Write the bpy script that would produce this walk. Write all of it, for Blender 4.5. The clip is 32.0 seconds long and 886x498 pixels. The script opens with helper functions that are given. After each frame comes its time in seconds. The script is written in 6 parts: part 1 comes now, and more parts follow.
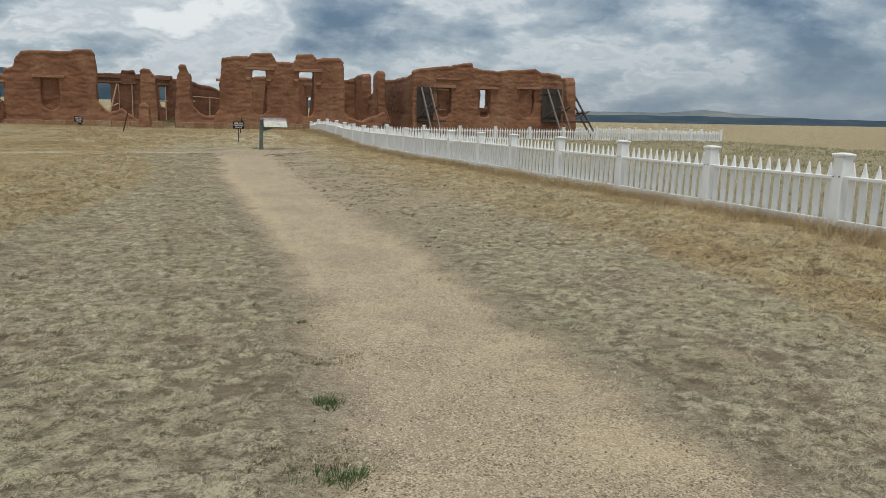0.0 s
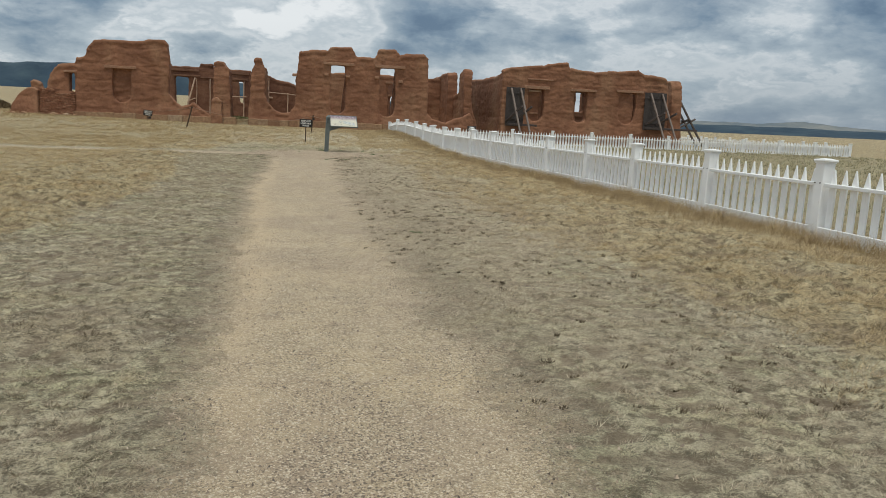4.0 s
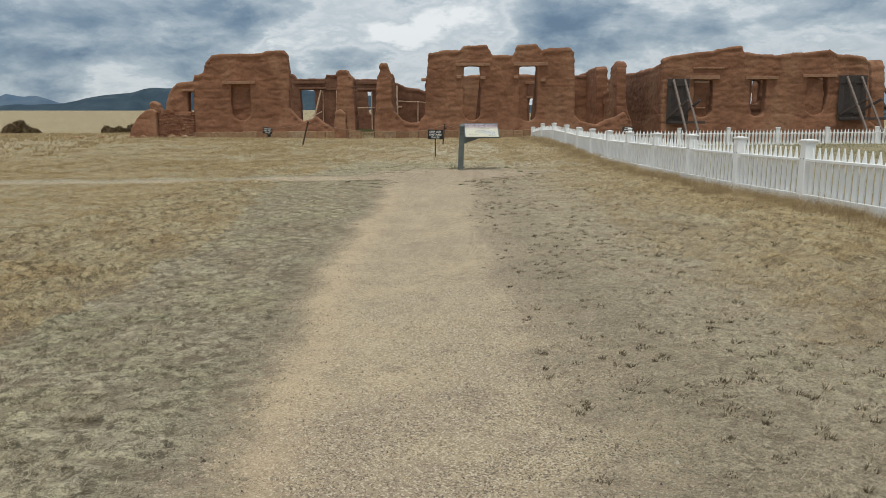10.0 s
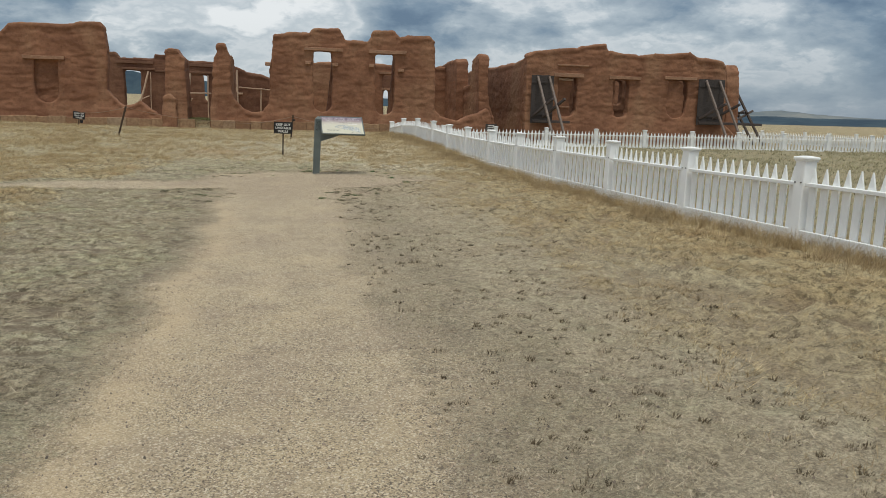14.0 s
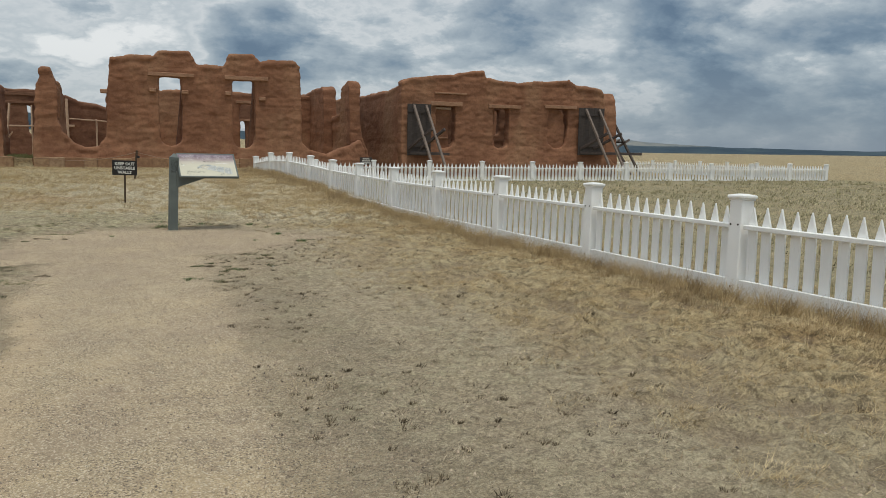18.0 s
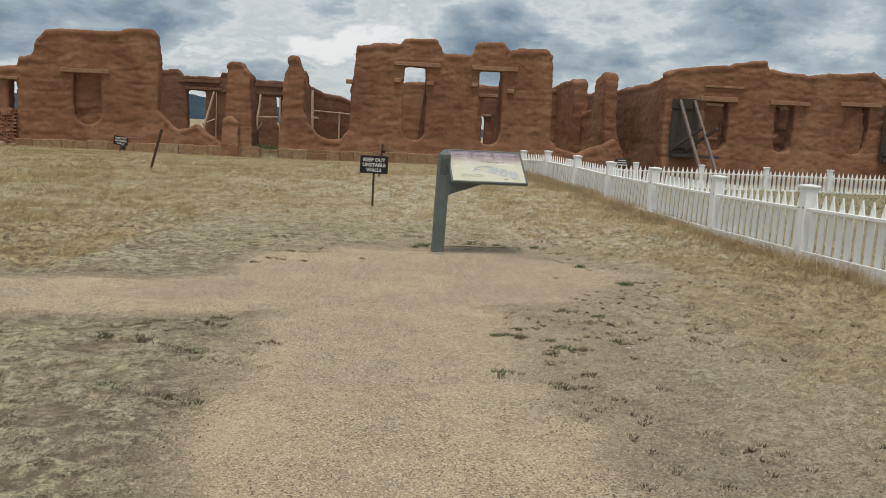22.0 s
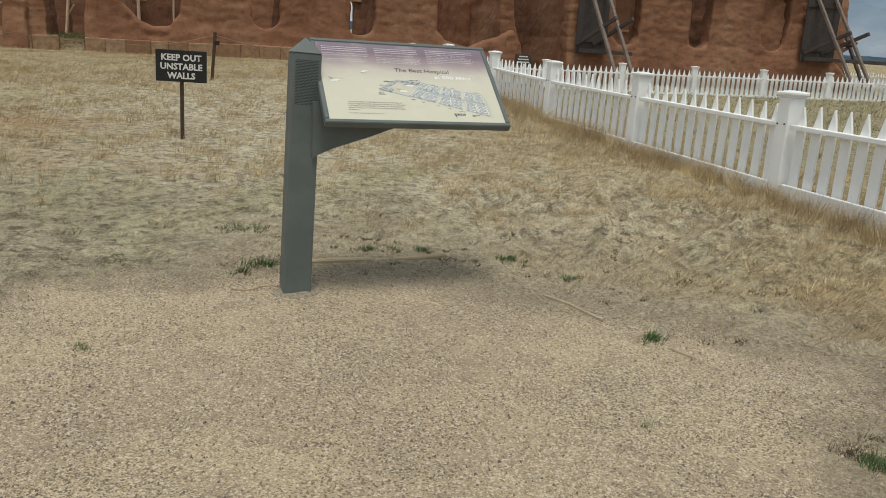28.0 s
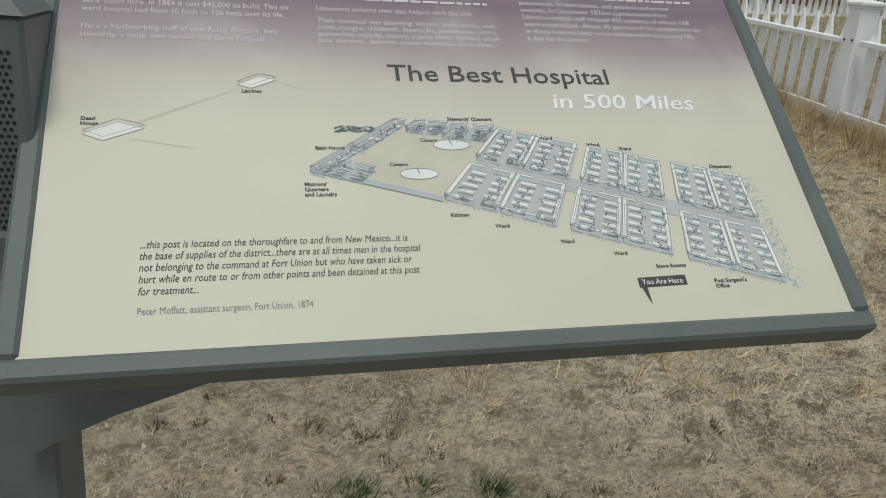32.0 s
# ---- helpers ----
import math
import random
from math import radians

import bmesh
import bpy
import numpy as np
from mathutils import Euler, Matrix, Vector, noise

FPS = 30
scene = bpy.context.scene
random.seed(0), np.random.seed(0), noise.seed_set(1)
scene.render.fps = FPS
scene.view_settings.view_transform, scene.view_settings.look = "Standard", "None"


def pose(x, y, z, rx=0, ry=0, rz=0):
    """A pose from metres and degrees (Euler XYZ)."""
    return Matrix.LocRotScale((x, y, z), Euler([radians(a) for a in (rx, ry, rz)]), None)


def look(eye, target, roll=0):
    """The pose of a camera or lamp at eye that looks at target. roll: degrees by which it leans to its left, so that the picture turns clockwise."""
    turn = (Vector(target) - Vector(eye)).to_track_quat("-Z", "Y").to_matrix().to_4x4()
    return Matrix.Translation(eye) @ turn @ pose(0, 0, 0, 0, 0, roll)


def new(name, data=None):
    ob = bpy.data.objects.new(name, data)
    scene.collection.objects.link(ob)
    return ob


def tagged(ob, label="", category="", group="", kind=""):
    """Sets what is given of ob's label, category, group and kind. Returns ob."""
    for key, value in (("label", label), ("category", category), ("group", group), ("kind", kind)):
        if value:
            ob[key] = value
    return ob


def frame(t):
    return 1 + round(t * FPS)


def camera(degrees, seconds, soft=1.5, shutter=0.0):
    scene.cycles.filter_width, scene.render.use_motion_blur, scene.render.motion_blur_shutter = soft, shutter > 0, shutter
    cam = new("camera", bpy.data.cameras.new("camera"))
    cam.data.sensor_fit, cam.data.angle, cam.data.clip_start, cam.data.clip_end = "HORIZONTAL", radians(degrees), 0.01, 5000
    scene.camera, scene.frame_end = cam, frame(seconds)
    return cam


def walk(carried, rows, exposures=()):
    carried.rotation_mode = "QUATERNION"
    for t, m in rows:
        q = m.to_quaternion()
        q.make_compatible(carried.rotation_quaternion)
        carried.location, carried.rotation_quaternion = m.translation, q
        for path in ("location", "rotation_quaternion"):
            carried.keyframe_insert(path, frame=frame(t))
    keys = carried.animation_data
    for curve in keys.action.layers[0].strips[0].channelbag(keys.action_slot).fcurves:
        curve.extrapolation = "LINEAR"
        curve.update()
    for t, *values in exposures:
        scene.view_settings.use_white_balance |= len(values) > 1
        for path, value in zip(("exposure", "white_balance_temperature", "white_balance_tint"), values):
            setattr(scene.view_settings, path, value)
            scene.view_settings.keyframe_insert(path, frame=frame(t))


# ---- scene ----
cam = camera(57.9, 32.0, soft=0.9)
METRES, EYE, TILT, LEAN, TURN = 38.5, 1.5, -2.83, 1.69, -15.87
ROWS = [
    (0.0, 0.0, 0.0, 0.0, 0.3, -6.28, -2.7),
    (0.5, -0.0003, 0.0182, 0.0005, 1.0, -6.37, -2.23),
    (1.0, -0.0005, 0.0368, 0.0006, 1.33, -6.22, -3.86),
    (1.5, -0.0019, 0.0545, 0.0007, 3.13, -6.59, -3.79),
    (2.0, -0.0012, 0.0724, 0.0016, 2.88, -6.65, -3.69),
    (2.5, -0.0033, 0.0908, 0.003, 3.61, -6.38, -3.31),
    (3.0, -0.0039, 0.1082, 0.0036, 5.14, -6.34, -3.15),
    (3.5, -0.0057, 0.1261, 0.0044, 5.89, -6.38, -4.14),
    (5.5, -0.0209, 0.1926, 0.006, 9.79, -6.5, -4.1),
    (6.0, -0.0278, 0.2089, 0.0067, 15.36, -6.92, -3.52),
    (6.5, -0.0322, 0.224, 0.0082, 17.51, -7.63, -2.46),
    (7.0, -0.0371, 0.2399, 0.0092, 17.21, -7.02, -1.8),
    (7.5, -0.0426, 0.2549, 0.0102, 17.03, -6.96, -1.27),
    (8.0, -0.0454, 0.2703, 0.0108, 16.54, -6.62, -2.12),
    (8.5, -0.048, 0.2856, 0.0111, 16.41, -6.71, -2.3),
    (9.0, -0.05, 0.3011, 0.0124, 16.27, -6.47, -2.72),
    (9.5, -0.0528, 0.3158, 0.0131, 16.16, -6.45, -2.62),
    (10.0, -0.0572, 0.3303, 0.0145, 15.89, -6.64, -1.98),
    (10.5, -0.0624, 0.3455, 0.0153, 15.93, -6.83, -2.46),
    (11.0, -0.0685, 0.3596, 0.0165, 15.93, -6.86, -2.75),
    (11.5, -0.0724, 0.3746, 0.0165, 15.94, -6.97, -2.93),
    (12.0, -0.0775, 0.389, 0.0164, 15.83, -7.1, -3.41),
    (12.5, -0.0824, 0.4038, 0.017, 13.47, -7.09, -4.09),
    (13.0, -0.0885, 0.4195, 0.0183, 12.15, -6.93, -3.93),
    (13.5, -0.093, 0.4349, 0.0199, 9.13, -6.77, -3.48),
    (14.0, -0.0968, 0.4504, 0.0207, 4.9, -6.66, -3.42),
    (14.5, -0.1013, 0.4655, 0.0212, 2.76, -6.59, -3.12),
    (15.0, -0.1053, 0.4816, 0.0217, 0.35, -6.02, -3.43),
    (15.5, -0.1101, 0.4974, 0.0227, 0.37, -4.49, -3.26),
    (17.5, -0.1274, 0.5559, 0.0264, -3.72, -4.04, -2.38),
    (18.0, -0.1322, 0.5715, 0.0273, -5.5, -3.98, -2.23),
    (18.5, -0.1353, 0.5866, 0.0274, -6.03, -3.49, -2.51),
    (19.0, -0.1401, 0.6029, 0.0276, -3.58, -3.54, -3.61),
    (19.5, -0.1436, 0.6184, 0.0291, -3.25, -3.71, -3.23),
    (20.0, -0.1473, 0.6349, 0.0303, -2.76, -3.74, -2.89),
    (20.5, -0.155, 0.6495, 0.0303, 1.58, -3.98, -3.5),
    (21.0, -0.1615, 0.6645, 0.03, 5.61, -4.31, -4.15),
    (21.5, -0.1694, 0.6781, 0.0302, 10.41, -4.97, -4.22),
    (22.0, -0.1762, 0.691, 0.0309, 10.03, -4.98, -4.49),
    (22.5, -0.1823, 0.7055, 0.0316, 9.53, -4.91, -4.38),
    (23.0, -0.1881, 0.7198, 0.0317, 8.88, -5.03, -4.58),
    (23.5, -0.1912, 0.7347, 0.0315, 4.91, -4.9, -5.05),
    (24.0, -0.1952, 0.7491, 0.0322, 4.13, -4.87, -3.47),
    (24.5, -0.1992, 0.7635, 0.0335, 3.39, -4.95, -3.42),
    (26.5, -0.2074, 0.8221, 0.0363, 1.35, -7.24, -4.33),
    (27.0, -0.2086, 0.8375, 0.0369, 0.93, -8.48, -3.73),
    (27.5, -0.2071, 0.8527, 0.0366, 0.68, -10.16, -3.91),
    (28.0, -0.2071, 0.8667, 0.0371, 0.53, -11.63, -4.6),
    (28.5, -0.207, 0.8818, 0.0388, 0.77, -12.35, -4.77),
    (29.0, -0.2054, 0.8983, 0.0391, 0.7, -12.53, -4.73),
    (29.5, -0.2062, 0.9126, 0.0387, 2.41, -14.16, -4.38),
    (30.0, -0.207, 0.9258, 0.0393, 2.67, -15.72, -4.44),
    (30.5, -0.2082, 0.9391, 0.0403, 4.42, -16.04, -4.57),
    (31.0, -0.211, 0.9506, 0.0402, 6.17, -16.74, -4.6),
    (31.5, -0.2109, 0.9601, 0.0404, 6.63, -17.36, -5.35),
    (32.0, -0.2105, 0.9646, 0.0419, 6.95, -18.02, -4.68),
]
walk(cam, [(t, pose(0, 0, EYE, TILT, LEAN, TURN) @ pose(METRES * x, METRES * y, METRES * z, 90 + pitch, roll, yaw)) for t, x, y, z, yaw, pitch, roll in ROWS], [(0.0, 0.0, 6350, 6), (12.0, 0.05, 6350, 6), (18.0, -0.03, 6450, 6), (22.0, 0.04, 6550, 6), (28.0, 0.05, 6500, 6), (30.0, 0.12, 6150, 4), (32.0, -0.21, 6200, 5)])

# ---- light ----
SUN_EL, SUN_AZ = 75.0, 188.0
world = bpy.data.worlds.new("sky")
scene.world = world
world.use_nodes = True
wn, wl = world.node_tree.nodes, world.node_tree.links
wn.clear()


def wnode(kind, **inputs):
    n = wn.new(kind)
    for k, v in inputs.items():
        n.inputs[k].default_value = v
    return n


def wmath(op, a, b=None):
    n = wn.new("ShaderNodeMath")
    n.operation = op
    for i, v in enumerate((a, b)):
        if v is None:
            continue
        if isinstance(v, (int, float)):
            n.inputs[i].default_value = v
        else:
            wl.new(v, n.inputs[i])
    return n.outputs[0]


sky = wn.new("ShaderNodeTexSky")
sky.sky_type = "NISHITA"
sky.sun_disc = False
sky.sun_elevation, sky.sun_rotation = radians(SUN_EL), radians(SUN_AZ)
coord = wn.new("ShaderNodeTexCoord")
height = wn.new("ShaderNodeSeparateXYZ")
wl.new(coord.outputs["Generated"], height.inputs[0])
# the clouds lie on a level deck, so they flatten towards the horizon
over = wmath("ADD", wmath("MAXIMUM", height.outputs[2], 0.0), 0.38)
deck = wn.new("ShaderNodeCombineXYZ")
wl.new(wmath("DIVIDE", height.outputs[0], over), deck.inputs[0])
wl.new(wmath("DIVIDE", height.outputs[1], over), deck.inputs[1])
stretch = wn.new("ShaderNodeMapping")
stretch.inputs["Location"].default_value = (2.6, 4.4, 0.5)
wl.new(deck.outputs[0], stretch.inputs["Vector"])
big = wnode("ShaderNodeTexNoise", Scale=1.7, Detail=6.0, Roughness=0.52, Distortion=0.25)
small = wnode("ShaderNodeTexNoise", Scale=6.0, Detail=9.0, Roughness=0.6, Distortion=0.15)
puff = wn.new("ShaderNodeTexVoronoi")
puff.feature = "SMOOTH_F1"
puff.normalize = True
puff.inputs["Scale"].default_value = 4.0
puff.inputs["Detail"].default_value = 5.0
puff.inputs["Roughness"].default_value = 0.5
puff.inputs["Smoothness"].default_value = 0.6
swirl = wn.new("ShaderNodeVectorMath")
swirl.operation = "MULTIPLY_ADD"
wl.new(small.outputs["Color"], swirl.inputs[0])
swirl.inputs[1].default_value = (0.3, 0.3, 0.3)
for n in (big, small):
    wl.new(stretch.outputs[0], n.inputs["Vector"])
wl.new(stretch.outputs[0], swirl.inputs[2])
wl.new(swirl.outputs[0], puff.inputs["Vector"])
billow = wmath("SUBTRACT", 1.0, puff.outputs["Distance"])
mixed = wmath("ADD", wmath("ADD", wmath("MULTIPLY", big.outputs["Fac"], 0.60), wmath("MULTIPLY", small.outputs["Fac"], 0.17)), wmath("MULTIPLY", billow, 0.26))
# the weather thickens towards the east
mixed = wmath("SUBTRACT", mixed, wmath("MULTIPLY", height.outputs[0], 0.055))
ramp = wn.new("ShaderNodeValToRGB")
ramp.color_ramp.elements[0].position, ramp.color_ramp.elements[0].color = 0.462, (0.14, 0.205, 0.30, 1)
ramp.color_ramp.elements[1].position, ramp.color_ramp.elements[1].color = 0.645, (0.97, 0.965, 0.975, 1)
for pos, col in ((0.50, (0.23, 0.305, 0.40, 1)), (0.53, (0.36, 0.425, 0.50, 1)), (0.56, (0.50, 0.56, 0.62, 1)), (0.585, (0.76, 0.78, 0.81, 1)), (0.61, (0.61, 0.655, 0.70, 1))):
    e = ramp.color_ramp.elements.new(pos)
    e.color = col
wl.new(mixed, ramp.inputs[0])
cloud = wn.new("ShaderNodeBackground")
cloud.inputs[1].default_value = 0.88
# the far deck shows its darker underside
far_deck = wmath("MULTIPLY", wmath("SUBTRACT", 1.0, wmath("MINIMUM", wmath("MULTIPLY", wmath("MAXIMUM", height.outputs[2], 0.0), 9.0), 1.0)), wmath("MAXIMUM", wmath("ADD", wmath("MULTIPLY", height.outputs[0], 0.9), 0.3), 0.1))
dim = wn.new("ShaderNodeMix")
dim.data_type = "RGBA"
wl.new(far_deck, dim.inputs[0])
wl.new(ramp.outputs[0], dim.inputs[6])
dim.inputs[7].default_value = (0.27, 0.33, 0.41, 1)
wl.new(dim.outputs[2], cloud.inputs[0])
clear = wn.new("ShaderNodeBackground")
clear.inputs[1].default_value = 0.08
wl.new(sky.outputs[0], clear.inputs[0])
blend = wn.new("ShaderNodeMixShader")
blend.inputs[0].default_value = 0.88
wl.new(clear.outputs[0], blend.inputs[1])
wl.new(cloud.outputs[0], blend.inputs[2])
wout = wn.new("ShaderNodeOutputWorld")
wl.new(blend.outputs[0], wout.inputs[0])

sun = new("sun", bpy.data.lights.new("sun", "SUN"))
sun.data.energy, sun.data.angle, sun.data.color = 2.0, radians(18), (1.0, 0.95, 0.85)
sun_way = Vector((math.sin(radians(SUN_AZ)) * math.cos(radians(SUN_EL)), math.cos(radians(SUN_AZ)) * math.cos(radians(SUN_EL)), math.sin(radians(SUN_EL))))
sun.matrix_world = look(sun_way * 60 + Vector((0, 35, 0)), (0, 35, 0))
scene.view_settings.exposure = 0.0


# ---- materials ----
def material(name, build, rough=0.9, metal=0.0):
    m = bpy.data.materials.new(name)
    m.use_nodes = True
    nt = m.node_tree
    b = nt.nodes["Principled BSDF"]
    b.inputs["Roughness"].default_value, b.inputs["Metallic"].default_value = rough, metal
    b.inputs["Specular IOR Level"].default_value = 0.25
    build(M(nt, b))
    return m


class M:
    """Short hand for wiring one node tree."""

    def __init__(self, nt, b):
        self.nt, self.b = nt, b

    def link(self, a, socket):
        if isinstance(a, (int, float)):
            socket.default_value = a
        elif isinstance(a, tuple):
            socket.default_value = (*a, 1) if len(a) == 3 and socket.type == "RGBA" else a
        else:
            self.nt.links.new(a, socket)

    def node(self, kind, outs=0, **inputs):
        n = self.nt.nodes.new(kind)
        for k, v in inputs.items():
            self.link(v, n.inputs[k.replace("_", " ")])
        return n.outputs[outs]

    def place(self, what="Object"):
        return self.nt.nodes.new("ShaderNodeTexCoord").outputs[what]

    def world_place(self):
        return self.nt.nodes.new("ShaderNodeNewGeometry").outputs["Position"]

    def island(self):
        return self.nt.nodes.new("ShaderNodeNewGeometry").outputs["Random Per Island"]

    def each(self):
        return self.nt.nodes.new("ShaderNodeObjectInfo").outputs["Random"]

    def scaled(self, v, s):
        n = self.nt.nodes.new("ShaderNodeVectorMath")
        n.operation = "MULTIPLY"
        self.link(v, n.inputs[0])
        n.inputs[1].default_value = s
        return n.outputs[0]

    def shifted(self, v, by):
        n = self.nt.nodes.new("ShaderNodeVectorMath")
        self.link(v, n.inputs[0])
        n.inputs[1].default_value = by
        return n.outputs[0]

    def noise(self, v, scale, detail=4.0, rough=0.55, dist=0.0):
        return self.node("ShaderNodeTexNoise", Vector=v, Scale=scale, Detail=detail, Roughness=rough, Distortion=dist)

    def cells(self, v, scale, out=0, feature="F1"):
        n = self.nt.nodes.new("ShaderNodeTexVoronoi")
        n.feature = feature
        self.link(v, n.inputs["Vector"])
        n.inputs["Scale"].default_value = scale
        return n.outputs[out]

    def ramp(self, v, *stops):
        n = self.nt.nodes.new("ShaderNodeValToRGB")
        els = n.color_ramp.elements
        while len(els) < len(stops):
            els.new(0.5)
        for e, (p, c) in zip(els, stops):
            e.position = p
            e.color = (c, c, c, 1) if isinstance(c, (int, float)) else (*c, 1)
        self.link(v, n.inputs[0])
        return n.outputs[0]

    def mix(self, f, a, b, how="MIX"):
        n = self.nt.nodes.new("ShaderNodeMix")
        n.data_type, n.blend_type = "RGBA", how
        self.link(f, n.inputs[0])
        self.link(a, n.inputs[6])
        self.link(b, n.inputs[7])
        return n.outputs[2]

    def math(self, op, a, b=0.0):
        n = self.nt.nodes.new("ShaderNodeMath")
        n.operation = op
        self.link(a, n.inputs[0])
        self.link(b, n.inputs[1])
        return n.outputs[0]

    def attr(self, name):
        n = self.nt.nodes.new("ShaderNodeAttribute")
        n.attribute_name = name
        return n.outputs["Fac"]

    def colour(self, c):
        self.link(c, self.b.inputs["Base Color"])

    def bump(self, h, strength, dist):
        n = self.nt.nodes.new("ShaderNodeBump")
        self.link(h, n.inputs["Height"])
        n.inputs["Strength"].default_value, n.inputs["Distance"].default_value = strength, dist
        last = self.b.inputs["Normal"]
        if last.is_linked:
            self.nt.links.new(last.links[0].from_socket, n.inputs["Normal"])
        self.nt.links.new(n.outputs[0], last)


def adobe_look(light, dark, stain):
    def build(m):
        p = m.world_place()
        course = m.scaled(p, (0.45, 0.45, 2.6))
        c = m.mix(m.ramp(m.noise(p, 0.9, 7, 0.62, 0.6), (0.36, 0.0), (0.64, 1.0)), dark, light)
        c = m.mix(m.ramp(m.noise(course, 0.9, 5, 0.55, 0.8), (0.46, 0.0), (0.66, 0.4)), c, tuple(v * 0.8 for v in dark))
        c = m.mix(m.ramp(m.noise(m.scaled(p, (1, 1, 0.45)), 0.45, 5, 0.6), (0.48, 0.0), (0.64, 0.75)), c, stain)
        c = m.mix(m.ramp(m.noise(p, 7, 6, 0.7, 0.4), (0.34, 0.45), (0.5, 0.0)), c, tuple(v * 0.6 for v in dark))
        c = m.mix(m.ramp(m.noise(p, 26, 4, 0.6), (0.56, 0.0), (0.72, 0.35)), c, tuple(min(1, v * 1.3) for v in light))
        m.colour(c)
        m.bump(m.noise(m.scaled(p, (0.8, 0.8, 1.5)), 4.0, 5, 0.5, 0.3), 0.32, 0.06)
        m.bump(m.noise(p, 13, 5, 0.6, 0.2), 0.32, 0.03)
        m.bump(m.noise(p, 45, 4, 0.6), 0.3, 0.012)
    return build


ADOBE = material("adobe_plaster", adobe_look((0.315, 0.155, 0.090), (0.208, 0.097, 0.056), (0.335, 0.190, 0.112)), 0.95)
# the same adobe darkened, so inner walls carry their shade as colour
ADOBE_SHADED = material("shaded_adobe", adobe_look((0.21, 0.104, 0.064), (0.13, 0.060, 0.038), (0.24, 0.128, 0.078)), 0.95)


def stone_look(m):
    p = m.world_place()
    base = m.ramp(m.each(), (0.0, (0.29, 0.165, 0.095)), (0.4, (0.42, 0.265, 0.155)), (0.8, (0.41, 0.275, 0.165)), (1.0, (0.48, 0.36, 0.24)))
    c = m.mix(m.ramp(m.noise(p, 5, 6, 0.65), (0.35, 0.6), (0.65, 0.0)), base, (0.15, 0.08, 0.05))
    m.colour(c)
    m.bump(m.noise(p, 14, 6, 0.7), 0.6, 0.03)


def brick_look(m):
    p = m.world_place()
    base = m.ramp(m.each(), (0.0, (0.25, 0.112, 0.064)), (0.5, (0.35, 0.165, 0.095)), (1.0, (0.42, 0.235, 0.145)))
    m.colour(m.mix(m.ramp(m.noise(p, 9, 5, 0.65), (0.38, 0.6), (0.6, 0.0)), base, (0.13, 0.062, 0.04)))
    m.bump(m.noise(p, 22, 5, 0.7), 0.5, 0.02)


FALLEN_BRICK = material("fallen_red_brick", brick_look, 0.95)
STONE = material("foundation_stone", stone_look, 0.95)


def timber_look(light, dark):
    def build(m):
        p = m.place()
        grain = m.noise(m.scaled(p, (1.5, 18, 18)), 2.2, 6, 0.6, 0.3)
        c = m.mix(m.ramp(grain, (0.3, 0.0), (0.7, 1.0)), dark, light)
        c = m.mix(m.ramp(m.noise(p, 3), (0.5, 0.0), (0.75, 0.5)), c, tuple(v * 0.6 for v in dark))
        m.colour(c)
        m.bump(grain, 0.5, 0.012)
    return build


LINTEL = material("weathered_lintel_wood", timber_look((0.43, 0.26, 0.165), (0.25, 0.13, 0.08)), 0.9)
OLD_BEAM = material("old_brown_beam", timber_look((0.235, 0.125, 0.080), (0.145, 0.074, 0.047)), 0.9)
PALE_WOOD = material("pale_prop_wood", timber_look((0.56, 0.40, 0.29), (0.40, 0.27, 0.19)), 0.85)
GREY_WOOD = material("grey_brace_wood", timber_look((0.20, 0.165, 0.15), (0.10, 0.082, 0.078)), 0.85)
STRUT_WOOD = material("dark_strut_wood", timber_look((0.115, 0.092, 0.085), (0.062, 0.050, 0.047)), 0.85)
WORN_WOOD = material("worn_brace_wood", timber_look((0.26, 0.21, 0.18), (0.155, 0.118, 0.10)), 0.85)
EDGE_WOOD = material("edging_wood", timber_look((0.50, 0.40, 0.25), (0.34, 0.265, 0.16)), 0.9)
PALE_EDGE = material("pale_edging", timber_look((0.50, 0.42, 0.30), (0.36, 0.29, 0.20)), 0.9)
DARK_WOOD = material("dark_stake_wood", timber_look((0.11, 0.075, 0.05), (0.045, 0.03, 0.022)), 0.9)
GREY_PANEL = material("grey_shoring_panel", timber_look((0.088, 0.074, 0.068), (0.052, 0.043, 0.040)), 0.85)


def white_paint(m):
    p = m.world_place()
    c = m.mix(m.ramp(m.noise(p, 2.3, 5), (0.4, 0.0), (0.75, 0.5)), (0.88, 0.88, 0.87), (0.78, 0.78, 0.76))
    c = m.mix(m.ramp(m.noise(m.scaled(p, (5, 5, 0.8)), 5, 5, 0.7), (0.62, 0.0), (0.76, 0.4)), c, (0.55, 0.53, 0.48))
    m.colour(c)
    m.bump(m.noise(m.scaled(p, (30, 30, 3)), 3, 4), 0.25, 0.006)


WHITE = material("white_fence_paint", white_paint, 0.55)


def metal_paint(m):
    p = m.place()
    c = m.mix(m.ramp(m.noise(p, 4, 5), (0.4, 0.0), (0.7, 1.0)), (0.118, 0.136, 0.131), (0.150, 0.169, 0.162))
    c = m.mix(m.ramp(m.noise(p, 38, 4, 0.7), (0.66, 0.0), (0.78, 0.6)), c, (0.19, 0.20, 0.195))
    m.colour(c)
    m.bump(m.noise(p, 160, 2), 0.12, 0.002)


GREY_METAL = material("grey_green_painted_metal", metal_paint, 0.5)


def plain(name, colour, rough=0.8, metal=0.0, wear=0.25, scale=20):
    def build(m):
        p = m.place()
        c = m.mix(m.ramp(m.noise(p, scale, 4), (0.4, 0.0), (0.75, wear)), colour, tuple(v * 0.55 + 0.03 for v in colour))
        m.colour(c)
    return material(name, build, rough, metal)


